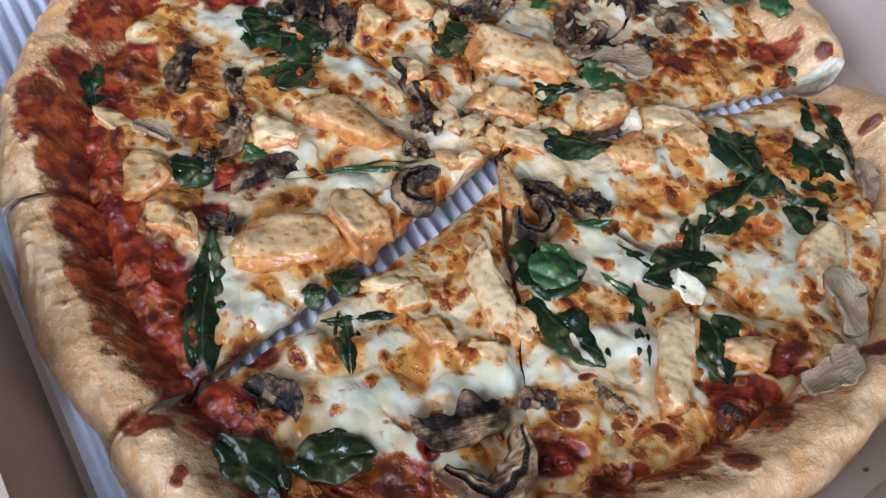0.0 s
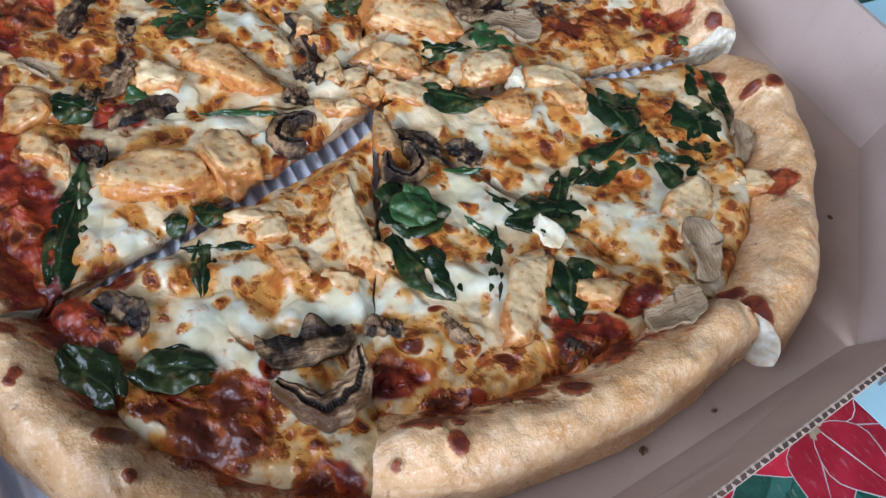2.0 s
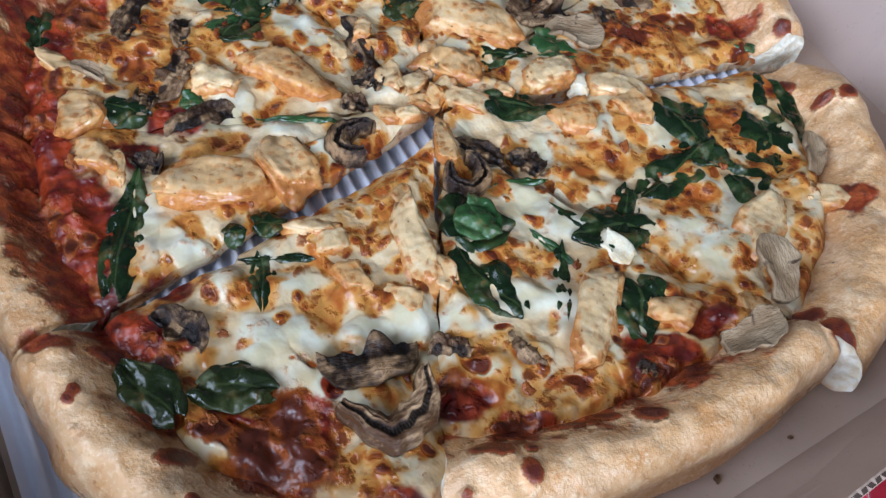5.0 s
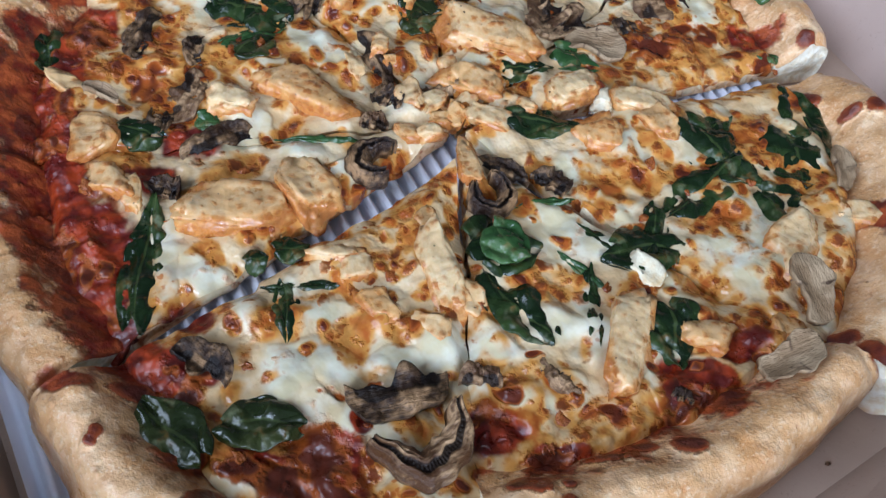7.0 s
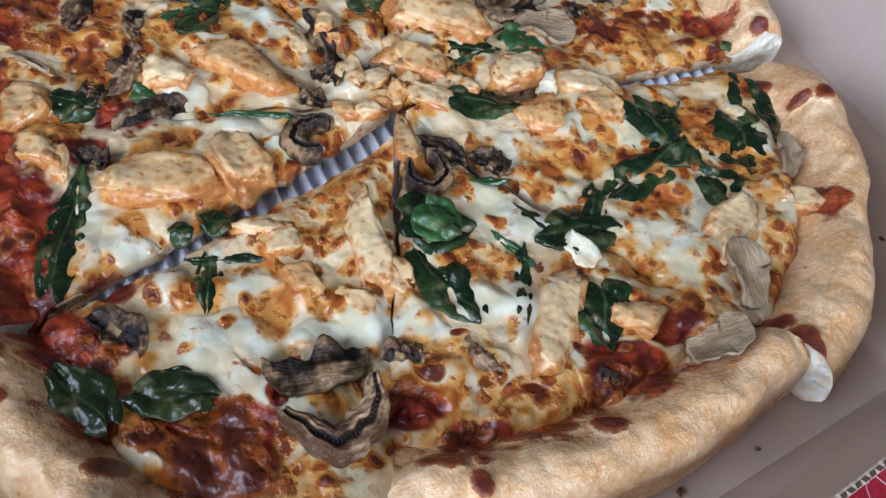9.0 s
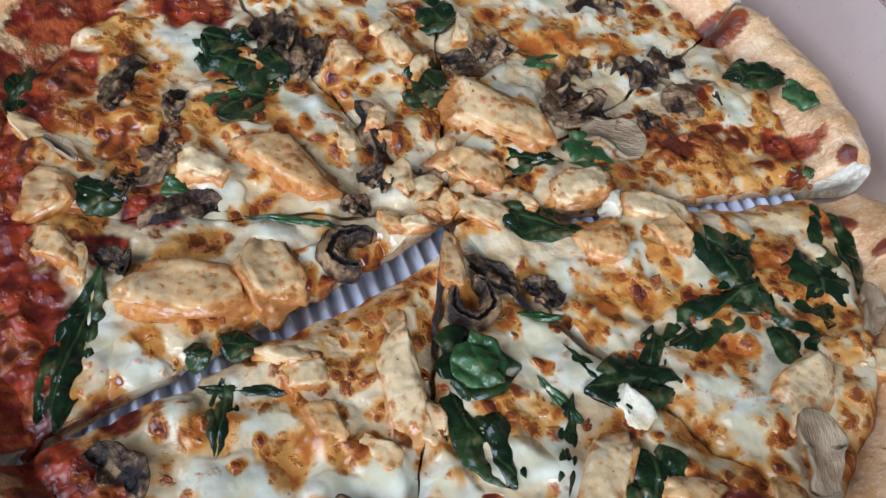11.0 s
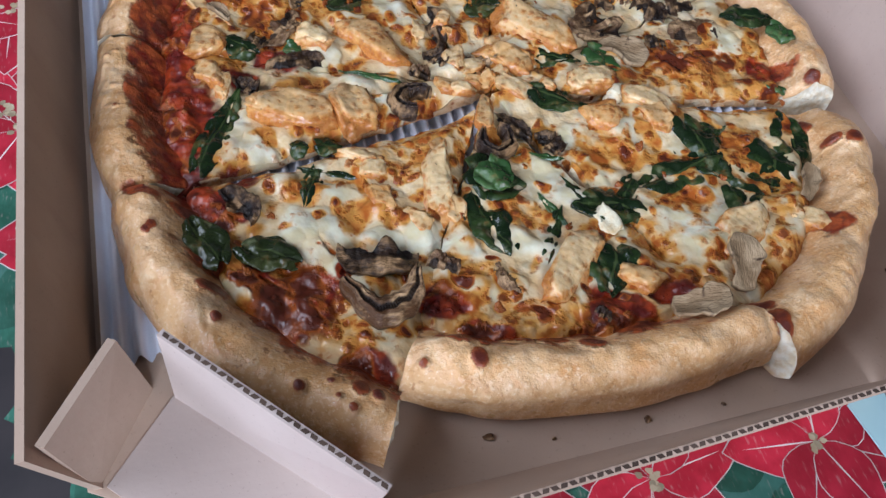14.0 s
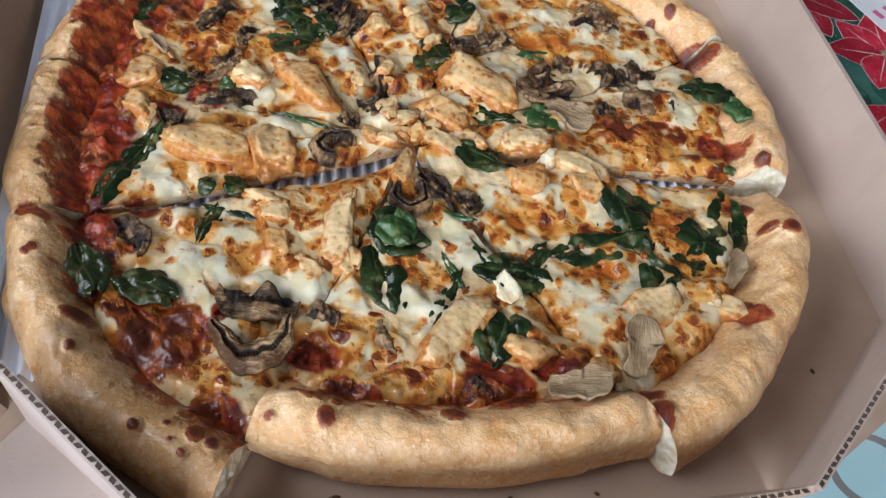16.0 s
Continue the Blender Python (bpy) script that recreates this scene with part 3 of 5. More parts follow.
CHICKEN_BITS[6] = [(-29.4, 3.8, 9.0, 6.0, -20, 0), (-17.5, 5.5, 8.0, 5.5, -30, 0), (-50.7, 30.0, 29.6, 16.8, -67, 0), (-113.0, 35.6, 14.8, 11.9, -107, 0), (-110.8, 54.6, 19.6, 9.0, -65, 0), (-72.7, 32.7, 13.9, 11.8, -34, 0), (-31.5, 35.1, 12.3, 5.7, -101, 0), (-22.6, 16.1, 13.3, 10.5, -86, 0)]
CHICKEN_BITS[7] = [(-22.0, 0.8, 9.0, 4.5, 5, 0), (-84.6, -3.8, 30.0, 17.5, -25, 0), (-65.6, -1.8, 25.0, 14.0, -84, 0), (-113.9, 18.2, 14.8, 8.2, -46, 0), (-109.9, 12.4, 11.6, 5.1, -111, 0)]
FETA_CUBES = {}
FETA_CUBES[1] = [(10.6, -67.8, 12.1, 9.7, -57, 0)]
FETA_CUBES[3] = [(40.0, -6.8, 6.2, 8.1, -35, 0)]
DARK_MUSHROOMS = {}
DARK_MUSHROOMS[0] = [(-72.0, -71.5, 23.5, 12.5, -12, 18), (-110.9, -43.5, 14.1, 8.8, -58, 0)]
DARK_MUSHROOMS[1] = [(-8.4, -18.6, 16.9, 7.8, -48, 0), (-5.5, -104.4, 5.4, 4.3, -34, 0)]
DARK_MUSHROOMS[2] = [(3.6, -29.6, 11.4, 8.6, -82, 0)]
DARK_MUSHROOMS[3] = [(69.5, 19.0, 8.5, 9.9, 5, 0)]
DARK_MUSHROOMS[4] = [(14.7, 57.3, 11.6, 11.1, -93, 0), (76.1, 40.9, 14.5, 14.5, -44, 0), (91.0, 42.5, 17.9, 13.3, 8, 0)]
DARK_MUSHROOMS[5] = [(-23.8, 35.1, 23.1, 8.3, -99, 0), (-31.7, 69.5, 8.7, 18.6, -37, 0), (-38.4, 83.7, 12.3, 17.8, -38, 0), (-33.0, 75.8, 12.7, 17.0, -23, 0)]
DARK_MUSHROOMS[6] = [(-94.4, 35.4, 6.2, 8.6, -36, 0), (-82.2, 22.0, 20.9, 9.4, 8, 0), (-28.0, 18.1, 8.9, 8.6, -54, 0), (-74.7, 59.2, 12.7, 6.8, 62, 0), (-87.4, 70.6, 21.3, 8.9, -127, 0)]
DARK_MUSHROOMS[7] = [(-101.6, 10.0, 7.9, 7.6, -52, 0)]
BROWN_MUSHROOMS = {}
BROWN_MUSHROOMS[1] = [(-50.7, -76.0, 9.9, 7.1, -41, 0), (-30.7, -84.8, 12.8, 8.9, -75, 0)]
BROWN_MUSHROOMS[3] = [(92.0, 25.1, 24.0, 15.5, -12, 0)]
BROWN_MUSHROOMS[4] = [(42.4, 30.4, 14.4, 17.9, -73, 0), (48.9, 33.4, 23.7, 18.6, -70, 0), (60.7, 47.0, 14.8, 11.2, -10, 0), (28.1, 59.5, 16.1, 11.7, 9, 0), (79.2, 76.7, 22.5, 17.1, 0, 0), (22.9, 56.3, 22.6, 8.3, 26, 0)]
BROWN_MUSHROOMS[5] = [(-10.4, 18.1, 12.5, 9.2, -11, 0)]
BROWN_MUSHROOMS[6] = [(-84.6, 41.8, 19.0, 10.9, 45, 0), (-36.7, 10.8, 7.9, 6.5, -38, 0)]
PALE_MUSHROOMS = {}
PALE_MUSHROOMS[1] = [(24.5, -109.5, 20.0, 10.5, -6, 25.0)]
PALE_MUSHROOMS[2] = [(48.5, -95.0, 22.0, 11.5, 69, 21), (94.9, -64.4, 16.0, 7.0, 52, 19)]
PALE_MUSHROOMS[3] = [(52.0, 15.6, 21.3, 13.6, -31, 0)]
PALE_MUSHROOMS[6] = [(-107.1, 43.9, 12.7, 3.4, -58, 24)]
DARK_LEAVES = {}
DARK_LEAVES[0] = [(-80.4, -32.6, 16.4, 3.1, -25, 0), (-87.5, -37.7, 15.5, 5.4, -110, 0), (-78.1, -20.7, 7.7, 6.6, -10, 0)]
DARK_LEAVES[1] = [(-22.9, -43.1, 17.6, 15.5, -20, 0), (-30.4, -61.7, 23.4, 12.4, -82, 0), (14.1, -62.4, 21.3, 13.0, -21, 0), (4.4, -87.8, 15.9, 15.0, -99, 0), (-11.1, -71.5, 22.6, 4.9, -120, 0), (3.9, -52.5, 11.8, 4.2, -73, 0), (-4.1, -85.7, 7.9, 7.0, -104, 0)]
DARK_LEAVES[2] = [(19.1, -58.8, 23.3, 7.7, -137, 0), (62.6, -41.2, 26.6, 16.0, -72, 0), (48.1, -50.2, 31.5, 12.1, 10, 0), (101.4, -42.3, 26.0, 13.1, -107, 0), (88.4, -52.2, 21.0, 22.4, -90, 0), (66.4, -66.5, 14.2, 15.0, -82, 0), (88.2, -56.0, 19.1, 9.3, 40, 0), (13.6, -8.4, 20.5, 9.8, -25, 0), (67.6, -32.7, 16.5, 6.7, -159, 0)]
DARK_LEAVES[3] = [(114.5, 25.5, 19.0, 10.0, -18, 22.5)]
DARK_LEAVES[4] = [(18.5, 15.0, 20.7, 7.7, -15, 0), (18.6, 81.8, 11.7, 15.7, -39, 0)]
DARK_LEAVES[6] = [(-115.0, 76.0, 17.0, 9.0, 75, 0), (-47.7, 67.7, 13.5, 16.1, -43, 0), (-100.6, 32.0, 10.7, 9.0, -18, 0), (-52.2, 73.6, 23.0, 15.2, -31, 0), (-54.0, 83.0, 10.2, 15.0, -43, 0)]
DARK_LEAVES[7] = [(-114.0, -9.6, 34.1, 8.7, 66, 0), (-88.3, -20.9, 5.2, 5.3, -10, 0)]
LIGHT_LEAVES = {}
LIGHT_LEAVES[1] = [(-23.6, -45.1, 12.1, 11.3, -69, 21), (-6.5, -59.7, 13.7, 2.8, -74, 0), (-3.2, -35.2, 14.2, 2.9, -20, 0)]
LIGHT_LEAVES[3] = [(41.0, 11.4, 14.0, 11.6, -43, 0), (122.5, 11.0, 10.5, 9.0, -60, 26), (111.6, -11.5, 8.0, 4.7, -40, 0)]
LIGHT_LEAVES[4] = [(44.7, 53.1, 11.8, 6.4, 8, 0)]
LIGHT_LEAVES[6] = [(-55.8, 59.2, 18.4, 5.3, 6, 0), (-81.8, 30.2, 6.0, 5.6, -43, 0), (-55.0, 10.9, 19.9, 2.2, -24, 0)]
# Curved caps: x, y, half width, depth, turn, height, sweep, inner radius, dark or brown.
CAPS = {}
CAPS[0] = [(-73.0, -78.5, 13.4, 19.0, 0, 19.5, 82, 0.45, 1)]
CAPS[1] = [(-17.3, -27.6, 8.2, 7.2, 12, 16.5, 152, 0.25, 0)]
CAPS[7] = [(-43.5, -2.6, 8.6, 9.0, -128, 16.5, 128, 0.10, 0)]
OLIVE_LEAVES = {}
OLIVE_LEAVES[0] = [(-124.1, -57.2, 17.1, 11.6, -77, 18.4), (-105.5, -64.6, 16.7, 10.1, -24, 18)]
OLIVE_LEAVES[5] = [(2.1, 52.2, 12.5, 13.9, -41, 0), (-1.0, 48.0, 10.2, 10.7, -29, 0)]
OLIVE_LEAVES[6] = [(-57.4, 53.6, 12.6, 10.6, 11, 0)]
WHITE_AT = []
WHITE_AT += [(-80.8, -42.5, 5.2, 5.0, -25), (-93.5, -53.5, 5.5, 6.8, -25), (-81.2, -56.7, 10.0, 5.9, -25), (-57.5, -64.3, 6.0, 5.5, -25), (-69.6, -62.1, 8.7, 4.1, -25), (-95.4, -33.1, 4.3, 4.3, -24), (-97.5, -59.1, 4.1, 5.0, -26), (-86.6, -74.1, 4.1, 8.4, -26), (-76.0, -93.4, 5.0, 9.5, -3), (-0.6, -45.6, 10.6, 6.2, -23), (2.1, -52.2, 8.8, 5.7, -23), (-2.4, -39.2, 7.1, 4.6, -23)]
WHITE_AT += [(-54.3, -79.8, 5.8, 6.1, -26), (0.2, -94.0, 5.6, 3.8, -25), (-46.0, -65.9, 5.2, 4.0, -25), (-45.2, -70.0, 9.1, 4.0, -25), (-21.8, -73.3, 9.6, 4.9, -25), (-13.1, -73.4, 4.2, 12.3, -25), (-10.6, -9.9, 5.4, 5.9, -22), (41.8, -70.6, 12.0, 9.8, -23), (53.6, -73.4, 7.6, 12.1, -23), (11.0, -32.0, 8.1, 8.9, -22), (32.8, -29.9, 5.0, 10.0, -22), (11.3, -43.9, 6.1, 5.6, -23)]
WHITE_AT += [(43.1, -82.2, 7.4, 10.2, -24), (75.3, -89.7, 5.9, 11.0, -24), (53.7, -57.0, 7.8, 6.0, -23), (54.5, -82.8, 12.2, 9.1, -2), (100.4, 16.6, 6.0, 10.2, -16), (21.4, 13.2, 8.0, 6.9, -20), (21.2, 39.8, 11.3, 8.1, -16), (80.7, 52.2, 15.2, 9.4, -15), (18.6, 15.6, 8.7, 5.8, -17), (54.8, 64.7, 9.8, 10.7, -15), (78.5, 65.3, 16.4, 11.9, 3), (56.1, 84.0, 8.2, 7.5, 3)]
WHITE_AT += [(-2.1, 85.3, 6.8, 10.2, -15), (-0.3, 70.9, 7.5, 11.4, 3), (-80.1, 20.3, 4.8, 4.7, -22), (-21.1, 18.3, 8.4, 9.7, -21), (-68.9, 84.9, 10.6, 11.5, -16), (-40.4, 51.7, 8.2, 8.6, -17), (-47.2, 88.8, 5.9, 9.6, -15), (-108.3, -7.4, 3.4, 7.1, -24), (-101.6, -20.0, 4.3, 3.8, -24), (-63.0, 11.1, 6.6, 4.3, -22), (-110.6, -17.9, 2.5, 6.8, -24), (-69.9, -11.7, 3.1, 5.8, -23)]
SAUCE_AT = []
SAUCE_AT += [(-125.4, -36.0, 11.8, 6.0, -25), (-112.8, -43.5, 8.0, 4.5, -25), (-104.9, -75.9, 10.3, 5.3, -26), (-98.0, -82.4, 9.1, 5.3, -27), (-120.8, -46.4, 7.8, 4.4, -26), (-107.5, -65.5, 5.2, 4.2, -26), (-82.9, -72.7, 2.7, 4.3, -26), (-99.3, -82.5, 11.6, 11.7, -3), (-83.8, -109.7, 7.9, 5.3, -4), (-56.2, -90.6, 7.2, 5.8, -26), (20.6, -99.7, 6.8, 5.4, -25), (3.4, -100.1, 9.8, 4.1, -25)]
SAUCE_AT += [(-40.6, -103.1, 7.3, 2.6, -26), (1.9, -106.7, 9.7, 5.0, -26), (91.0, -84.8, 6.1, 7.1, -23), (112.8, -2.2, 10.0, 6.6, -17), (-119.7, 37.3, 6.0, 12.3, -22), (-87.1, 24.3, 9.5, 6.4, -22), (-61.0, 100.9, 12.6, 8.1, -15), (-89.1, 106.7, 8.0, 9.5, -15), (-132.2, 65.1, 8.7, 15.2, -17), (-101.7, 78.7, 7.6, 11.3, -16), (-115.9, 64.3, 7.8, 13.7, -20), (-126.8, 44.6, 7.4, 12.4, -22)]
SAUCE_AT += [(-124.5, 39.1, 6.1, 18.6, 2), (-125.3, 3.8, 9.8, 14.0, -23), (-128.9, -17.0, 8.0, 12.7, -24), (-141.4, -36.5, 7.5, 3.5, -26), (-102.1, 14.7, 6.0, 5.9, -22), (-121.5, -9.3, 6.9, 15.0, -24), (-125.6, 22.3, 7.2, 13.3, -23), (-128.2, -27.9, 7.9, 7.7, -25), (-110.2, -29.1, 5.5, 3.2, -25), (-126.8, 0.3, 7.6, 16.2, 1)]
BROWN_AT = []
BROWN_AT += [(-140.7, -55.0, 1.6, 1.8, -26), (-95.7, -39.3, 3.1, 3.6, -25), (-87.4, -63.1, 3.3, 1.8, -26), (-96.8, -80.0, 5.2, 5.3, -26), (-95.1, -85.3, 4.7, 4.7, -27), (-106.0, -78.4, 5.1, 3.9, -27), (-112.9, -72.0, 3.8, 4.0, -26), (-109.8, -43.3, 3.2, 3.7, -25), (-88.2, -118.8, 2.7, 3.3, -4), (-83.8, -121.9, 2.1, 2.3, -4), (-95.9, -115.0, 1.3, 1.3, -4), (-104.9, -115.2, 1.9, 2.2, -4)]
BROWN_AT += [(-92.0, -125.4, 1.5, 1.9, -4), (-95.1, -120.6, 0.9, 1.0, -4), (-123.8, -76.8, 5.0, 3.2, -2), (-124.2, -88.9, 1.8, 1.9, -3), (-139.0, -53.4, 1.6, 1.8, -1), (-105.1, -83.6, 9.6, 9.6, -3), (-96.8, -89.8, 4.8, 3.8, -3), (-128.2, -44.4, 6.4, 2.9, -26), (-117.8, -49.4, 3.9, 2.9, -26), (-122.9, -64.0, 3.7, 2.6, -26), (-103.8, -79.7, 8.1, 7.9, -2), (-107.8, -86.7, 6.3, 5.0, -3)]
BROWN_AT += [(-97.9, -75.4, 6.7, 8.1, -2), (-88.2, -108.6, 6.2, 5.2, -3), (-77.0, -67.2, 3.1, 1.5, -26), (3.8, -112.5, 3.7, 3.5, -26), (-15.9, -115.4, 3.5, 3.2, -26), (-55.8, -106.8, 4.0, 3.4, -27), (-47.9, -102.7, 3.6, 1.4, -26), (-33.5, -109.8, 7.2, 1.7, -26), (-49.1, -110.6, 1.9, 1.6, -27), (-52.7, -116.0, 2.8, 3.8, -4), (-68.6, -113.6, 1.7, 1.7, -4), (-15.5, -116.5, 3.7, 2.9, -4)]
BROWN_AT += [(25.1, -107.6, 3.3, 2.4, -3), (-48.0, -102.6, 6.7, 2.6, -3), (-58.1, -105.0, 4.9, 2.6, -3), (-3.6, -107.1, 8.9, 2.3, -3), (7.8, -110.7, 5.3, 2.7, -3), (-27.3, -99.6, 4.5, 2.2, -26), (-24.5, -110.9, 4.4, 1.8, -26), (-46.7, -83.5, 2.4, 1.9, -26), (-35.1, -76.5, 2.2, 1.7, -25), (-53.9, -86.8, 3.5, 1.8, -26), (-6.8, -95.3, 2.9, 2.0, -25), (-20.8, -95.8, 2.5, 2.3, -26)]
BROWN_AT += [(7.7, -109.5, 3.6, 2.4, -26), (119.1, -51.6, 3.5, 3.4, -21), (48.2, -111.0, 6.2, 3.0, -25), (49.1, -120.0, 3.4, 5.1, -25), (107.0, -37.2, 3.9, 4.0, -21), (48.9, -123.3, 2.9, 4.5, -4), (48.7, -111.2, 5.6, 2.4, -3), (112.8, -48.6, 3.2, 2.3, -1), (110.7, -34.6, 3.3, 4.2, 0), (107.0, -13.9, 2.7, 3.1, -20), (124.4, -16.1, 2.1, 2.9, -20), (123.7, -14.2, 2.2, 2.6, 0)]
BROWN_AT += [(110.6, -14.6, 2.9, 3.8, 0), (106.5, -14.5, 3.8, 3.2, -17), (123.3, -14.8, 2.2, 2.6, -17), (96.0, 6.2, 4.9, 4.6, -17), (70.4, 9.0, 9.4, 6.9, -17), (89.0, 8.3, 4.8, 6.5, -17), (84.6, -5.9, 3.5, 4.2, -20), (74.8, 8.4, 5.7, 5.4, -20), (98.1, -6.2, 4.1, 3.7, -20), (119.1, 52.5, 11.0, 6.4, 3), (98.2, 66.9, 2.2, 3.3, 3), (106.5, 76.5, 2.0, 3.0, 4)]
BROWN_AT += [(113.8, 77.8, 2.3, 3.5, 4), (-129.8, 38.5, 4.2, 5.2, -22), (-120.7, 64.2, 3.9, 4.5, -20), (-119.3, 81.3, 2.4, 2.9, -19), (-116.2, 51.2, 3.0, 4.4, -21), (-89.6, 70.2, 5.0, 5.0, -20), (-92.8, 50.6, 4.9, 6.0, -21), (-134.1, 54.9, 2.4, 4.0, 3), (-110.1, 83.9, 5.4, 5.7, -16), (-128.8, 70.6, 5.8, 6.3, -16), (-135.1, 53.9, 2.3, 3.4, -17), (-103.7, 72.6, 5.5, 10.9, -16)]
BROWN_AT += [(-139.0, -17.6, 2.0, 2.2, -24), (-137.0, 2.9, 5.3, 5.1, -23), (-129.7, -8.2, 2.1, 4.0, -24), (-126.6, -20.8, 3.2, 3.2, -25), (-132.6, 0.6, 4.0, 6.9, -24), (-137.5, -26.8, 3.8, 3.0, -25)]
GOLD_AT = []
GOLD_AT += [(-105.0, -69.8, 10.5, 5.4, -26), (-88.6, -84.0, 5.3, 6.7, -26), (-102.6, -43.2, 8.2, 4.7, -25), (-59.1, -28.9, 9.4, 7.4, -24), (-71.0, -35.6, 7.5, 5.3, -24), (-90.0, -42.0, 7.1, 6.4, -25), (-74.4, -80.1, 4.2, 4.3, -26), (-50.0, -88.7, 16.2, 8.9, -26), (-27.8, -102.8, 18.2, 7.5, -26), (-41.8, -104.9, 16.1, 6.4, -26), (-39.1, -85.3, 9.1, 6.3, -26), (3.0, -105.4, 9.7, 7.5, -26)]
GOLD_AT += [(-12.2, -107.0, 10.9, 6.3, -26), (26.8, -97.7, 10.4, 5.6, -25), (-37.1, -62.5, 6.3, 5.2, -25), (-18.4, -57.0, 6.6, 9.3, -24), (25.3, -76.5, 10.7, 6.0, -24), (75.1, -44.3, 14.6, 15.1, -22), (45.9, -63.2, 11.4, 6.7, -23), (76.2, -15.9, 15.1, 5.6, -21), (19.9, -38.1, 9.3, 11.1, -23), (75.3, -0.9, 19.9, 13.0, -20), (73.2, 5.0, 21.3, 12.3, -17), (64.8, 58.3, 19.9, 12.1, -15)]
GOLD_AT += [(-96.0, 74.0, 16.0, 15.0, -20), (-106.0, 62.0, 13.0, 12.0, 0), (-80.0, 78.0, 10.0, 9.0, 0)]
GOLD_AT += [(43.8, 64.1, 9.6, 10.4, -15), (-88.1, 64.3, 15.1, 16.8, -20), (-88.3, 43.9, 9.8, 11.3, -21), (-109.1, -26.0, 8.3, 4.9, -24)]

# ---- the pizza ----
BASE_Z, TOP_Z, RIM = 0.0092, 0.0160, 0.0265
SLICES = [
    ((-0.0205, -0.0118), (-0.1520, -0.0385), (-0.1320, -0.0975), (-0.0840, -0.1360)),
    ((-0.0155, -0.0085), (-0.0752, -0.1155), (-0.0200, -0.1330), (0.0502, -0.1262)),
    ((-0.0108, -0.0016), (0.0535, -0.1340), (0.1085, -0.0930), (0.1350, -0.0275)),
    ((-0.0098, 0.0008), (0.1375, -0.0195), (0.1450, 0.0220), (0.1390, 0.0618)),
    ((-0.0108, 0.0020), (0.1385, 0.0626), (0.1030, 0.1170), (0.0408, 0.1460)),
    ((-0.0125, 0.0032), (0.0400, 0.1465), (-0.0090, 0.1540), (-0.0568, 0.1455)),
    ((-0.0142, 0.0024), (-0.0575, 0.1440), (-0.1210, 0.1060), (-0.1530, 0.0410)),
    ((-0.0162, 0.0012), (-0.1510, 0.0407), (-0.1560, 0.0030), (-0.1500, -0.0370)),
]
MOUNDS = [(x, y, n * 0.68, w * 0.72, turn) for rows in CHICKEN_BITS.values() for x, y, n, w, turn, up in rows]


def spread(rows, x, y, soft=1.0):
    """How strongly the listed ovals cover each place."""
    out = np.zeros_like(x)
    for px, py, a, b, turn in rows:
        c, s = math.cos(radians(turn)), math.sin(radians(turn))
        dx, dy = x - px / 1000, y - py / 1000
        near = (np.abs(dx) < 0.004 * max(a, b)) & (np.abs(dy) < 0.004 * max(a, b))
        if near.any():
            u, v = (dx[near] * c + dy[near] * s) / (a / 1000), (dy[near] * c - dx[near] * s) / (b / 1000)
            out[near] = np.maximum(out[near], np.exp(-(u * u + v * v) ** 1.3 * 0.75 / soft))
    return out


dice = np.random.RandomState(11)
BLISTERS = []
while len(BLISTERS) < 1500:
    bx, by = dice.uniform(-0.15, 0.15, 2)
    if dice.rand() < 0.22 + 0.9 * float(wave(bx, by, 0.015, 5)) + 0.3 * float(wave(bx, by, 0.006, 6)):
        r = dice.uniform(0.7, 2.2) * (1.5 if dice.rand() < 0.14 else 1.0)
        BLISTERS.append((bx * 1000, by * 1000, r, r * dice.uniform(0.7, 1.3), dice.uniform(0, 180), dice.uniform(0.5, 1.15)))
HALOS = [(x, y, a * 1.8, b * 1.8, t, 0.9 * w) for x, y, a, b, t, w in BLISTERS]
CRUST_SPECKS = [(x * 1000, y * 1000, r, r * q, 0, w) for x, y, r, q, w in
                zip(dice.uniform(-0.150, -0.112, 110), dice.uniform(-0.02, 0.11, 110), dice.uniform(0.8, 2.4, 110), dice.uniform(0.6, 1, 110), dice.uniform(0.35, 0.9, 110))]
CRUST_SPECKS += [(x * 1000, y * 1000, r, r * q, 0, w) for x, y, r, q, w in
                zip(dice.uniform(-0.16, 0.15, 90), dice.uniform(-0.14, 0.155, 90), dice.uniform(0.3, 0.9, 90), dice.uniform(0.6, 1, 90), dice.uniform(0.3, 0.9, 90))]


def dots(rows, x, y):
    out = np.zeros_like(x)
    x0, x1, y0, y1 = x.min(), x.max(), y.min(), y.max()
    for px, py, a, b, turn, w in rows:
        px, py, a, b = px / 1000, py / 1000, a / 1000, b / 1000
        if not (x0 - 3 * a < px < x1 + 3 * a and y0 - 3 * a < py < y1 + 3 * a):
            continue
        near = (np.abs(x - px) < 3 * a) & (np.abs(y - py) < 3 * a)
        if near.any():
            d = ((x[near] - px) / a) ** 2 + ((y[near] - py) / b) ** 2
            out[near] = np.maximum(out[near], w * np.exp(-d ** 1.4))
    return out


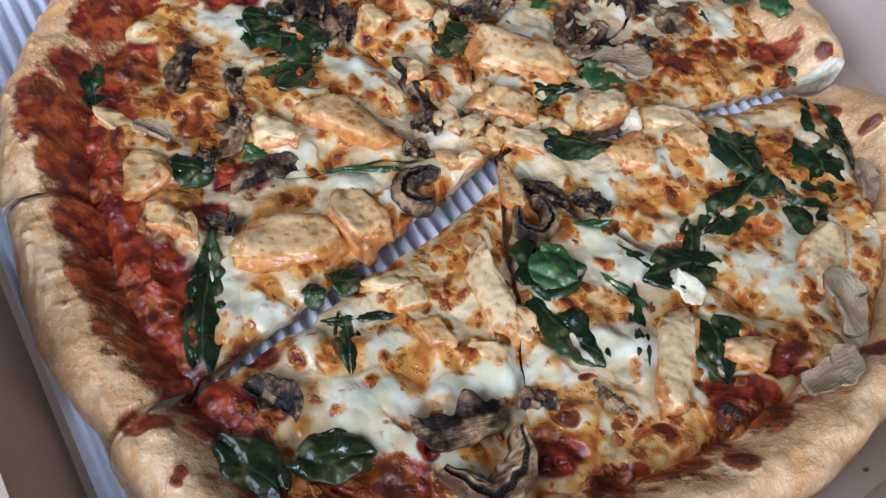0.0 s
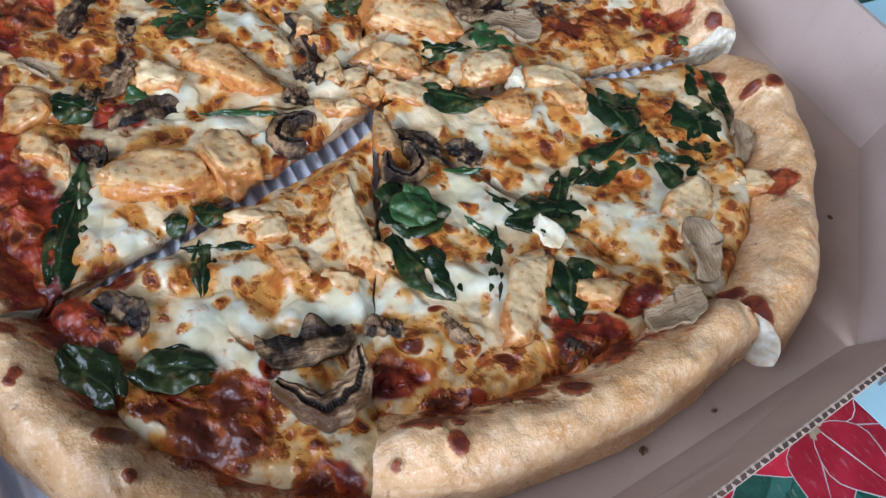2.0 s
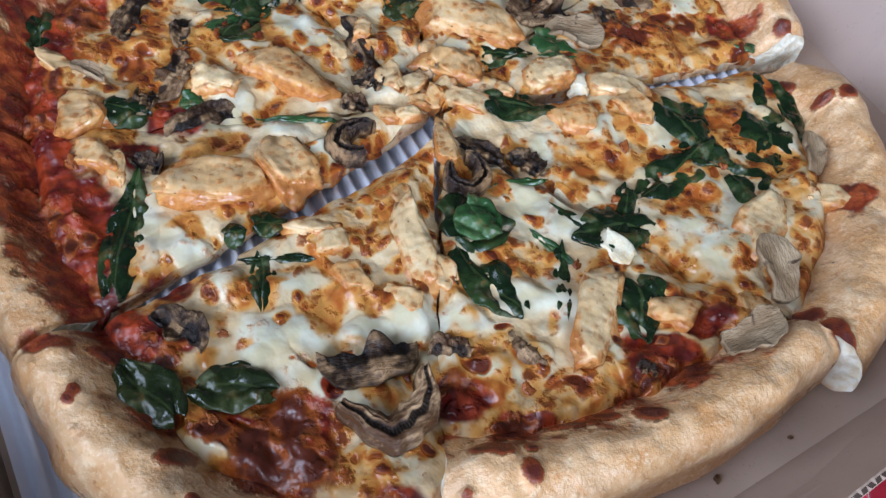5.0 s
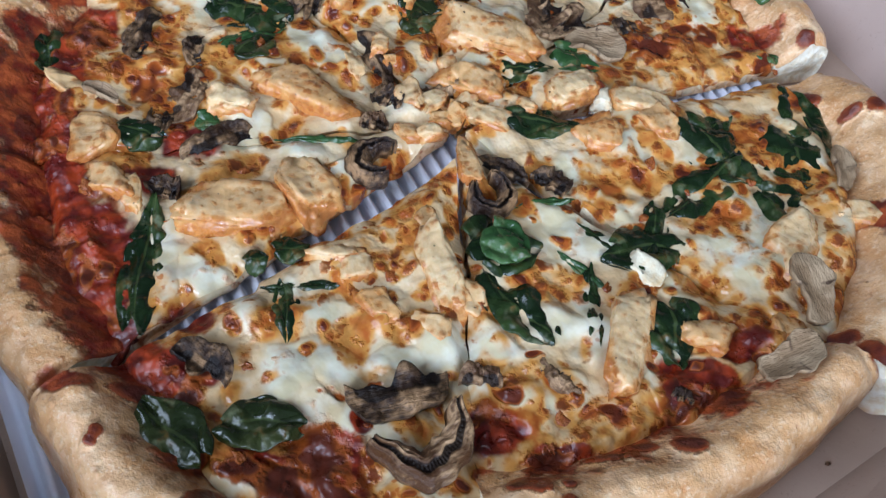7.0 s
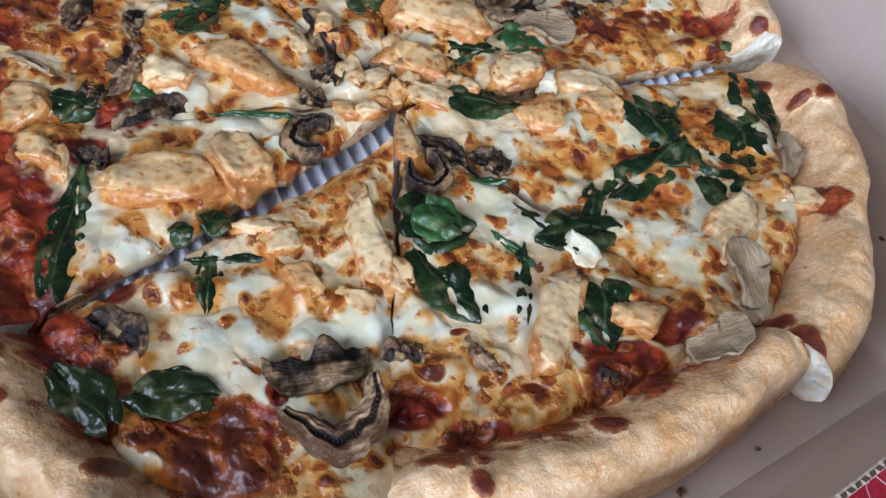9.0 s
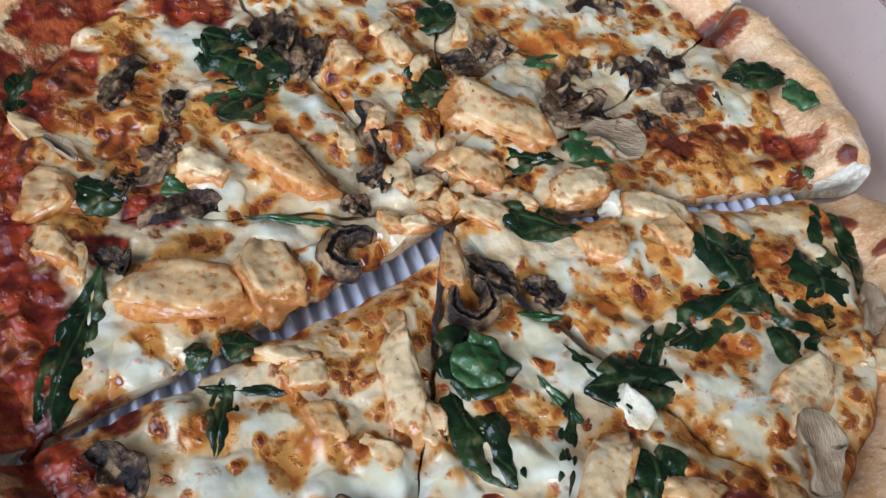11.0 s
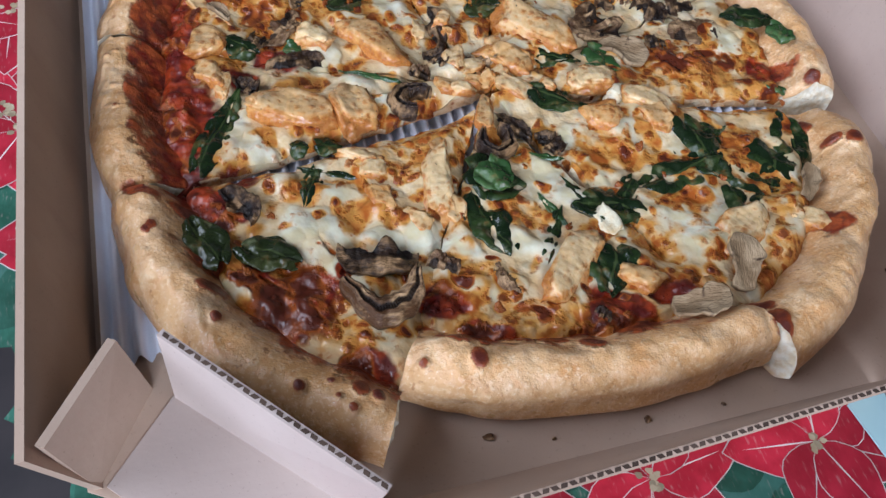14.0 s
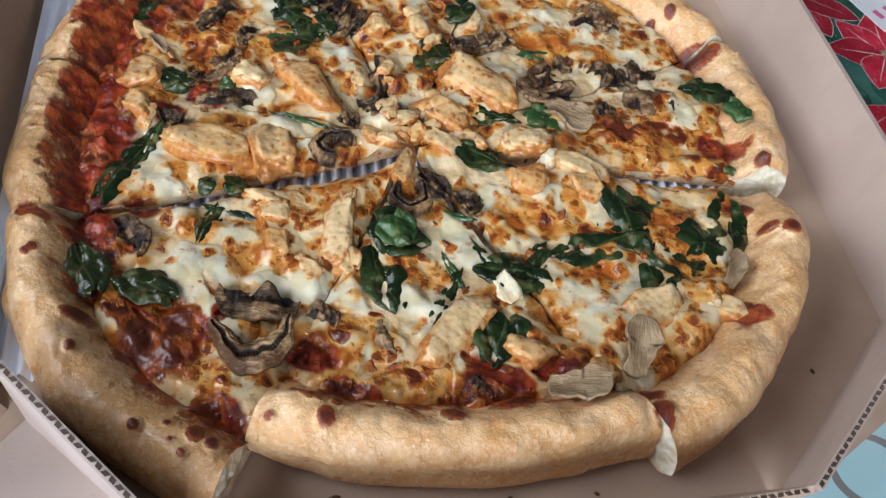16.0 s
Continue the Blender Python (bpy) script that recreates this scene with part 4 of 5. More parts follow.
def cheese_fields(x, y):
    wx, wy = x + 0.0022 * wave(x, y, 0.007, 1), y + 0.0022 * wave(x, y, 0.007, 2)
    placed = spread(WHITE_AT, wx, wy)
    white = np.maximum(placed, 0.58 * step(wave(wx, wy, 0.012, 3) + 0.45 * wave(wx, wy, 0.005, 4), 0.0, 0.6))
    sauce = spread(SAUCE_AT, wx, wy, 1.25)
    clear = 1 - 0.5 * step(placed, 0.55, 0.97)
    jx, jy = 0.0009 * wave(x, y, 0.0022, 5), 0.0009 * wave(x, y, 0.0022, 6)
    spots = dots(BLISTERS, 0.5 * (x + wx) + jx, 0.5 * (y + wy) + jy) * clear
    brown = np.maximum(spots, 1.15 * spread(BROWN_AT, wx + jx, wy + jy) * (0.45 + 0.75 * step(wave(wx, wy, 0.0045, 2) + 0.4 * wave(wx, wy, 0.002, 3), -0.7, 0.4)))
    halo = dots(HALOS, wx, wy) * clear
    gold = np.maximum(0.9 * spread(GOLD_AT, wx, wy, 1.1) * (0.30 + 0.75 * step(wave(wx, wy, 0.006, 0) + 0.5 * wave(wx, wy, 0.003, 1), -0.5, 0.6)), 0.6 * step(wave(wx, wy, 0.010, 6) + 0.5 * wave(wx, wy, 0.0045, 7), 0.1, 0.9) * clear)
    gold = np.maximum(gold, np.minimum(1, halo))
    mound = spread(MOUNDS, x, y, 1.3)
    high = 0.0013 * wave(x, y, 0.013, 0) + 0.0008 * wave(x, y, 0.006, 1) + 0.0004 * wave(x, y, 0.0028, 2) * (1 - 0.7 * white) + 0.0010 * white - 0.0010 * sauce + 0.0008 * spots + 0.0022 * mound + 0.0011 * np.maximum(0, wave(x, y, 0.0075, 6)) + 0.0007 * gold * wave(x, y, 0.0036, 7) + sauce * (0.0012 * wave(x, y, 0.0055, 3) + 0.0007 * wave(x, y, 0.0026, 4))
    return high, white, sauce, brown, gold


def attach(data, **fields):
    for name, values in fields.items():
        data.attributes.new(name, "FLOAT", "POINT").data.foreach_set("value", np.asarray(values, np.float32).ravel())


def arc(a, m, b, s):
    """The outer edge from a through m to b."""
    a, m, b = (np.array(p)[None] for p in (a, m, b))
    s = s[:, None]
    return a * (1 - s) * (1 - 2 * s) + m * 4 * s * (1 - s) + b * s * (2 * s - 1)


def grid_faces(rows, cols, first=0):
    r, c = np.meshgrid(np.arange(rows - 1), np.arange(cols - 1), indexing="ij")
    k = (first + r * cols + c).ravel()
    return np.stack([k, k + 1, k + cols + 1, k + cols], -1).tolist()


def build_cheese(apex, a, m, b, owner, drops):
    """The topped middle of a slice: a fine sheet on top, with the cut dough below its edges."""
    ns, nt = 190, 220
    s = np.linspace(0, 1, ns)
    rim = arc(a, m, b, s)
    ap = np.array(apex)[None]
    out = rim - ap
    reach = np.linalg.norm(out, axis=1)
    inner = ap + out * ((reach - RIM * 0.80) / reach)[:, None]
    t = np.linspace(0.0, 1, nt) ** 0.8
    X = ap[0, 0] + t[:, None] * (inner[:, 0] - ap[0, 0])[None]
    Y = ap[0, 1] + t[:, None] * (inner[:, 1] - ap[0, 1])[None]
    X, Y = X + 0.0009 * wave(X, Y, 0.009, 3), Y + 0.0009 * wave(X, Y, 0.009, 4)
    ragged = np.exp(-(np.minimum(s, 1 - s)[None] * t[:, None] * 0.10 / 0.004) ** 2) * step(t, 0.03, 0.15)[:, None]
    X, Y = X + 0.0006 * ragged * wave(X, Y, 0.0042, 5), Y + 0.0006 * ragged * wave(X, Y, 0.0042, 6)
    high, white, sauce, brown, gold = cheese_fields(X, Y)
    gold = np.maximum(gold, 0.75 * step(t, 0.74, 0.97)[:, None] * (0.55 + 0.6 * wave(X, Y, 0.008, 6)))
    width = t[:, None] * np.linalg.norm(inner[0] - inner[-1])
    gap = np.minimum(s, 1 - s)[None] * width
    Z = TOP_Z + high - np.where(s < 0.5, *drops)[None] * (1 - step(gap, -0.001, 0.0050)) * step(t, 0.02, 0.16)[:, None] + (0.0012 * step(t, 0.82, 0.94) - 0.0050 * step(t, 0.945, 1.0))[:, None]
    top = np.stack([X, Y, Z], -1)
    edge_idx = [r * ns for r in range(nt)], [r * ns + ns - 1 for r in range(nt)]
    verts, faces, marks = top.reshape(-1, 3), grid_faces(nt, ns), []
    n_top = len(faces)
    parts_v, k, edge_rows, drips = [verts], len(verts), [], []
    for idx, flip in zip(edge_idx, (False, True)):
        col = verts[idx]
        layers = [col]
        edge_rows.append(np.tile(idx, 4))
        for f, push in ((0.30, 0.0014), (0.7, -0.0010), (1.0, 0.0006)):
            low = col.copy()
            low[:, 2] = col[:, 2] * (1 - f) + BASE_Z * f
            low[:, 0] += push * wave(low[:, 0] + f, low[:, 1], 0.004, 5)
            low[:, 1] += push * wave(low[:, 0], low[:, 1] + f, 0.005, 6)
            layers.append(low)
        parts_v.append(np.concatenate(layers))
        q = grid_faces(4, nt, k)
        drip = wave(col[:, 0], col[:, 1], 0.006, 2)[:-1]
        drips += [np.zeros(nt - 1, int), (drip < -0.1).astype(int), (drip < 0.55).astype(int)]
        faces += [tuple(f[::-1]) for f in q] if flip else q
        k += 4 * nt
    under = np.array([[*apex, BASE_Z], [*inner[0], BASE_Z], *[[*p, BASE_Z] for p in inner[10:-10:10]], [*inner[-1], BASE_Z]])
    parts_v.append(under)
    faces.append(tuple(range(k + len(under) - 1, k - 1, -1)))
    allv = np.concatenate(parts_v)
    data = bpy.data.meshes.new("topped_base")
    data.from_pydata(allv.tolist(), [], faces)
    smooth(data)
    source = np.concatenate([np.arange(len(verts)), *edge_rows, np.zeros(len(under), int)])
    attach(data, white=white.ravel()[source], sauce=sauce.ravel()[source], brown=brown.ravel()[source], gold=gold.ravel()[source])
    index = np.ones(len(data.polygons), np.int32)
    index[:n_top] = 0
    index[n_top:n_top + 6 * (nt - 1)] = np.concatenate(drips)
    ob = part_data("melted_cheese", data, (CHEESE, CUT), owner, "melted mozzarella with browned spots on tomato sauce")
    data.polygons.foreach_set("material_index", index)
    data.update()
    return ob


def build_crust(apex, a, m, b, owner, high, red, dips):
    """The puffed rim of a slice, swept along its outer edge, with torn white bread at both cut ends."""
    ns = 190
    s = np.linspace(0, 1, ns)
    rim = arc(a, m, b, s)
    ap = np.array(apex)[None]
    inward = ap - rim
    inward /= np.linalg.norm(inward, axis=1)[:, None]
    # a cross-section from the cheese over the top, down the outside and under
    prof = []
    for k in range(17):
        u = k / 16
        prof.append((RIM * (1.0 - 0.60 * u), TOP_Z - 0.0025 + (high - TOP_Z + 0.0025) * (0.5 - 0.5 * math.cos(math.pi * min(1, u * 1.02))) ** 0.85))
    for k in range(1, 27):
        w = math.pi * 0.5 * k / 26
        prof.append((RIM * 0.40 * (1 - math.sin(w) ** 0.9) + 0.0, 0.0105 + (high - 0.0105) * max(0.0, math.cos(w)) ** 0.8))
    for k in range(1, 11):
        w = math.pi * 0.5 * k / 10
        prof.append((0.0045 * (1 - math.cos(w)), 0.0105 - 0.0060 * math.sin(w)))
    prof.append((RIM, 0.0050))
    d, h = np.array(prof).T
    n = len(d)
    X = rim[:, 0][:, None] + inward[:, 0][:, None] * d[None]
    Y = rim[:, 1][:, None] + inward[:, 1][:, None] * d[None]
    Z = np.broadcast_to(h, X.shape).copy()
    X, Y = X + 0.0009 * wave(X, Y, 0.009, 3), Y + 0.0009 * wave(X, Y, 0.009, 4)
    free = step(Z, 0.006, 0.012)
    lump = 0.0018 * wave(X, Y, 0.024, 5) + 0.0008 * wave(X + Z, Y, 0.009, 6) + 0.0005 * wave(X + Z, Y - Z, 0.0035, 7)
    spots = np.maximum(0.85 * dots(CRUST_SPECKS, X, Y), (0.5 if red > 0.9 else 1.0) * spread(BROWN_AT, X, Y, 1.0))
    Z += free * (lump + 0.0015 * step(spots, 0.2, 0.8))
    end = np.minimum(s, 1 - s)[:, None]
    Z -= free * 0.0022 * (1 - step(end, 0.0, 0.05))
    Z -= step(Z, 0.010, 0.022) * (dips[0] * (1 - step(s, 0.0, 0.14)) + dips[1] * (1 - step(1 - s, 0.0, 0.14)))[:, None]
    X += inward[:, 0][:, None] * (-0.0010 * free * wave(X, Z * 3 + Y, 0.02, 1))
    Y += inward[:, 1][:, None] * (-0.0010 * free * wave(X, Z * 3 + Y, 0.02, 1))
    wx, wy = X + 0.002 * wave(X, Y, 0.006, 1), Y + 0.002 * wave(X, Y, 0.006, 2)
    on_top = np.concatenate([np.ones(17), np.linspace(1, 0, 26), np.zeros(n - 43)])[None]
    inner_side = np.concatenate([np.linspace(1.1, 0, 17) ** 0.55, np.zeros(n - 17)])[None]
    sauce = np.maximum(spread(SAUCE_AT, wx, wy), np.clip(inner_side * (1.0 + 0.6 * step(red, 0.85, 0.95)), 0, 1) * red * (0.85 + 0.45 * wave(X, Y, 0.007, 2))) * on_top
    toast = np.concatenate([0.55 * np.linspace(1, 0, 17), 0.50 * np.linspace(0, 1, 26) ** 3.5, np.linspace(0.7, 1, n - 43)])[None] + 0.28 * wave(X, Y + Z, 0.014, 3)
    verts = np.stack([X, Y, Z], -1).reshape(-1, 3)
    faces = [f[::-1] for f in grid_faces(ns, n)]
    n_side, k = len(faces), len(verts)
    parts_v = [verts]
    for row, flip in ((0, False), (ns - 1, True)):
        ring = verts[row * n:(row + 1) * n]
        mid = ring.mean(0)
        along = (rim[1] - rim[0]) if row == 0 else (rim[-2] - rim[-1])
        along = along / np.linalg.norm(along)
        layers = []
        for f, push in ((1.0, 0.0), (0.82, -0.0012), (0.5, -0.0004), (0.2, 0.0006)):
            q = mid + (ring - mid) * f
            bulge = push + (0.0009 * wave(q[:, 2] * 3, q[:, 0] + q[:, 1], 0.005, 4) if f < 1 else 0)
            q[:, 0] -= along[0] * bulge
            q[:, 1] -= along[1] * bulge
            layers.append(q)
        parts_v.append(np.concatenate(layers + [mid[None]]))
        q = grid_faces(4, n, k)
        q += [(k + 3 * n + j, k + 3 * n + (j + 1) % n, k + 4 * n) for j in range(n)]
        q += [(k + r * n + n - 1, k + r * n, k + (r + 1) * n, k + (r + 1) * n + n - 1) for r in range(3)]
        faces += [tuple(f[::-1]) for f in q] if flip else q
        k += 4 * n + 1
    allv = np.concatenate(parts_v)
    data = bpy.data.meshes.new("crust")
    data.from_pydata(allv.tolist(), [], faces)
    smooth(data)
    pad = np.zeros(len(allv) - len(verts))
    attach(data, sauce=np.concatenate([sauce.ravel(), pad]), brown=np.concatenate([(spots * on_top).ravel(), pad]), toast=np.concatenate([np.clip(toast, 0, 1).ravel(), pad]))
    index = np.zeros(len(data.polygons), np.int32)
    index[n_side:] = 1
    ob = part_data("crust", data, (CRUST, CRUMB), owner, "puffed golden-brown crust with white torn ends")
    data.polygons.foreach_set("material_index", index)
    data.update()
    return ob


def surface(x, y):
    """The height of the cheese, without its fine relief."""
    x, y = np.asarray(x, float), np.asarray(y, float)
    return TOP_Z + 0.0013 * wave(x, y, 0.013, 0) + 0.0008 * wave(x, y, 0.006, 1) + 0.0022 * spread(MOUNDS, x, y, 1.3) + 0.0011 * np.maximum(0, wave(x, y, 0.0075, 6))


def lay(x, y):
    return float(surface(np.array([x]), np.array([y]))[0])


def drape(top, x, y, turn, share=1.0):
    """How far each point of a flat piece at (x, y) rises with the cheese below it."""
    c, s = math.cos(radians(turn)), math.sin(radians(turn))
    px, py = x + c * top[:, 0] - s * top[:, 1], y + s * top[:, 0] + c * top[:, 1]
    return share * (surface(px, py) - lay(x, y))


def place(name, verts, faces, mat, owner, label, x, y, z, turn, fields):
    data = bpy.data.meshes.new(name)
    data.from_pydata(np.asarray(verts).tolist(), [], faces)
    smooth(data)
    attach(data, **fields)
    ob = part_data(name, data, mat, owner, label)
    ob.matrix_basis = pose(x, y, z, 0, 0, turn)
    return ob


BALL = bmesh.new()
bmesh.ops.create_icosphere(BALL, subdivisions=4, radius=1.0)
BALL_V = np.array([v.co[:] for v in BALL.verts])
BALL_F = [[v.index for v in f.verts] for f in BALL.faces]
BALL.free()


def chicken(owner, x, y, length, wide, turn, up, seed, name="chicken_piece", label="grilled chicken chunk, browned at its edges", mat=CHICKEN, tall=None):
    """A hand-cut chunk: an uneven block with flat cut faces, pressed into the cheese."""
    v = BALL_V.copy()
    v = np.sign(v) * np.abs(v) ** 0.48
    o = seed * 3.7
    cut = random.Random(seed)
    for k in range(6):
        a, tip = cut.uniform(0, 6.28), cut.uniform(-0.2, 0.7)
        n = np.array([math.cos(a), math.sin(a), tip])
        n /= np.linalg.norm(n)
        over = np.maximum(v @ n - cut.uniform(0.72, 1.0), 0)
        v -= 0.92 * over[:, None] * n
    edge = 1 - np.clip(np.abs(v[:, 2]), 0, 1) + 0.35 * step(np.maximum(np.abs(v[:, 0]), np.abs(v[:, 1])), 0.65, 0.95)
    lump = 1 + 0.14 * wave(v[:, 0] + o, v[:, 1] + v[:, 2], 0.8, 1) + 0.14 * wave(v[:, 0] - v[:, 2] + o, v[:, 1], 0.38, 2) + 0.08 * wave(v[:, 0] + v[:, 2], v[:, 1] + o, 0.13, 3)
    v *= lump[:, None]
    v[:, 0] += 0.22 * math.sin(o) * v[:, 1]
    tall = tall or min(0.0050, max(0.0024, 0.31 * wide))
    v *= (length * 0.56, wide * 0.56, tall * (0.85 + 0.3 * abs(math.sin(o * 2))))
    v[:, 2] += 0.0012 * wave(v[:, 0] + o, v[:, 1], 0.0065, 4) + 0.0003 * wave(v[:, 0] + o, v[:, 1], 0.0025, 5) + v[:, 0] * 0.10 * math.sin(o * 1.3) + v[:, 1] * 0.14 * math.sin(o * 2.1)
    z = (up or lay(x, y) - 0.0014) + 0.0001
    place(name, v, BALL_F, mat, owner, label, x, y, z, turn, {"edge": edge})


def mushroom(owner, x, y, length, wide, turn, up, seed, mat, label):
    """A roasted slice of a mushroom seen from its cut side: a domed cap over dark gills, with what is left of its stem."""
    nu, nv = 52, 18
    o = seed * 2.3
    u, w = np.meshgrid(np.linspace(-1, 1, nu), np.linspace(0, 1, nv), indexing="ij")
    stem = 0.10 + 0.60 * abs(math.sin(o * 1.3))
    lean = 0.22 * math.sin(o * 0.9)
    dome = 0.95 * (1 - np.abs(u) ** 2.4) ** 0.6 * (1 + 0.10 * np.sin(4 * u + o) + 0.06 * np.sin(9 * u + 2 * o)) - 0.25 * u * math.sin(o)
    hem = -0.42 + 0.26 * (1 - u * u) - 0.16 * u * math.sin(o) + 0.07 * np.sin(11 * u + o)
    foot = stem * np.exp(-((u - lean) / 0.27) ** 4)
    low_edge = np.minimum(hem, dome) - foot * 0.85 - 0.02
    side = 1 if math.sin(seed * 5.1) > 0 else -1
    v = low_edge + (dome - low_edge) * w
    depth = (dome - v) / 0.9
    off_stem = 1 - np.exp(-((u - lean) / 0.24) ** 4)
    gill = off_stem * step(depth, 0.55, 0.85) * (1 - step(np.abs(u), 0.75, 0.98)) + 0.45 * np.exp(-(depth / 0.07) ** 2)
    ridge = 0.00012 * np.sin(46 * u + 3 * depth) * off_stem * step(depth, 0.4, 0.6)
    curl = 0.0016 * math.sin(o * 1.1) * u * u + 0.0022 * math.cos(o * 0.7) * (v - 0.2) ** 2
    z = curl + ridge - 0.0006 * gill + 0.0012 * wave(u + o, v, 0.7, 1) + 0.0008 * wave(u * 2 + o, v, 0.30, 2) + 0.0003 * wave(u * 3, v + o, 0.12, 3)
    top = np.stack([u * length * 0.57 + 0.10 * length * v * math.sin(o), side * (v - 0.10) * wide * 0.66, z], -1).reshape(-1, 3)
    if not up:
        top[:, 2] += drape(top, x, y, turn, 0.8)
    verts, faces = solid_sheet(top, top * (0.96, 0.96, 1) - (0, 0, 0.0024), nu, nv)
    if side < 0:
        faces = [tuple(f[::-1]) for f in faces]
    place("mushroom_slice", verts, faces, mat, owner, label, x, y, (up or lay(x, y)) + 0.0016, turn, {"gill": np.tile(gill.ravel(), 2)})


def mushroom_half(owner, x, y, length, wide, turn, up, seed, mat, label):
    """A dried mushroom cut lengthwise: a stem that widens into a rounded cap, thin and a little cupped."""
    nu, nv = 60, 26
    u, v = np.meshgrid(np.linspace(0, 1, nu), np.linspace(-1, 1, nv), indexing="ij")
    half = 0.36 + 0.03 * np.sin(9 * u + seed) + 0.17 * step(u, 0.36, 0.60) + 0.03 * np.sin(21 * u + 2 * v + seed)
    half = half * np.sqrt(np.clip(1 - ((u - 0.60) / 0.40).clip(0, 1) ** 2.6, 0.01, 1)) * np.sqrt(np.clip(u / 0.05, 0.2, 1).clip(0, 1))
    bite = 0.16 * np.exp(-((u - 0.50) / 0.05) ** 2) * (v > 0)
    X = (u - 0.5) * length
    Y = v * wide * (half - bite * half) + 0.14 * wide * np.sin(2.6 * u + seed)
    Z = 0.0022 * (v ** 2) * np.sin(math.pi * u) + 0.0007 * wave(X + seed, Y, 0.006, 1) + 0.0025 * u + 0.00015 * np.sin(30 * v + 6 * u)
    gill = 0.6 * np.exp(-((u - 0.53) / 0.04) ** 2) * (np.abs(v) > 0.35) + 0.7 * (wave(X + seed, Y, 0.0016, 3) > 0.86)
    top = np.stack([X, Y, Z], -1).reshape(-1, 3)
    if not up:
        top[:, 2] += drape(top, x, y, turn, 0.8)
    verts, faces = solid_sheet(top, top * (0.97, 0.97, 1) - (0, 0, 0.0022), nu, nv)
    place("mushroom_slice", verts, faces, mat, owner, label, x, y, (up or lay(x, y)) + 0.0008, turn, {"gill": np.tile(gill.ravel(), 2)})


def rim_of(nu, nv):
    return [c for c in range(nv)] + [r * nv + nv - 1 for r in range(1, nu)] + [(nu - 1) * nv + c for c in range(nv - 2, -1, -1)] + [r * nv for r in range(nu - 2, 0, -1)]


def solid_sheet(top, low, nu, nv):
    """A grid of points and its underside, closed along the edges."""
    n, border = len(top), rim_of(nu, nv)
    faces = grid_faces(nu, nv)
    faces += [tuple(i + n for i in f[::-1]) for f in faces]
    faces += [(border[i], border[i] + n, border[(i + 1) % len(border)] + n, border[(i + 1) % len(border)]) for i in range(len(border))]
    return np.concatenate([top, low]), faces


def leaf(owner, x, y, length, wide, turn, up, seed, mat, label):
    """A wilted leaf: a thin folded sheet with a midrib that clings to the cheese and sinks into it here and there."""
    nu, nv = 60, 30
    u, v = np.meshgrid(np.linspace(0, 1, nu), np.linspace(-1, 1, nv), indexing="ij")
    o = seed * 1.9
    shape = np.sin(math.pi * (0.05 + 0.91 * u) ** 0.9) ** 0.62 * (1 + 0.10 * np.sin(7 * u + o + 1.5 * v) + 0.04 * np.sin(17 * u + 3 * o))
    X = (u - 0.5) * length * 1.18 + 0.07 * length * np.sin(3 * v + o)
    Y = v * wide * 0.68 * shape + 0.14 * wide * np.sin(4 * u + o)
    fold = min(0.0024, 0.15 * wide)
    crease = np.abs(np.sin(2.6 * v + 1.4 * np.sin(4 * u + o) + o)) ** 0.6
    Z = fold * (0.9 * crease - 0.35 + 0.45 * wave(X + o, Y, max(0.003, wide * 0.4), 1)) + 0.0006 * wave(X + o, Y, 0.0022, 2) - 0.0010 * np.abs(v) ** 3
    vein = np.maximum(np.exp(-(v / 0.06) ** 2), 0.6 * np.exp(-(np.sin(9 * u - 3.0 * np.abs(v)) / 0.14) ** 2))
    top = np.stack([X, Y, Z - 0.0002 * vein], -1).reshape(-1, 3)
    if not up:
        top[:, 2] += drape(top, x, y, turn)
    verts, faces = solid_sheet(top, top - (0, 0, 0.0005), nu, nv)
    place("spinach_leaf", verts, faces, mat, owner, label, x, y, (up or lay(x, y)) + 0.0006, turn, {"vein": np.tile(vein.ravel(), 2)})


def mushroom_cap(owner, x, y, a, b, turn, up, sweep, inner, mat, label):
    """A curved slice of a cap: a striped outer rim, a sunken band of black gills and the pale flesh inside it."""
    nu, nv = 90, 30
    th, w = np.meshgrid(np.radians(np.linspace(-sweep, sweep, nu)), np.linspace(0, 1, nv), indexing="ij")
    taper = 1 - 0.55 * (np.abs(th) / math.radians(sweep)) ** 3
    r = 1 - (1 - w) * (1 - inner) * taper + 0.035 * np.sin(5 * th + x * 900) + 0.02 * np.sin(13 * th)
    X, Y = a * r * np.sin(th), -b * r * np.cos(th)
    gill = step(w, 0.36, 0.44) * (1 - step(w, 0.58, 0.68))
    ends = (np.abs(th) / math.radians(sweep)) ** 2
    Z = 0.0034 * np.sin(math.pi * np.clip(w * 1.05, 0, 1)) ** 0.5 - 0.0016 * gill + 0.00035 * gill * np.sin(70 * th) + 0.00025 * np.sin(38 * w + 2 * np.sin(4 * th)) * (1 - gill) + 0.0024 * ends + 0.0008 * wave(X, Y, 0.006, 2)
    top = np.stack([X, Y, Z], -1).reshape(-1, 3)
    verts, faces = solid_sheet(top, top * (0.97, 0.97, 0.5) - (0, 0, 0.0030), nu, nv)
    place("mushroom_slice", verts, faces, mat, owner, label, x, y, (up or lay(x, y)) + 0.0004, turn, {"gill": np.tile(gill.ravel(), 2)})


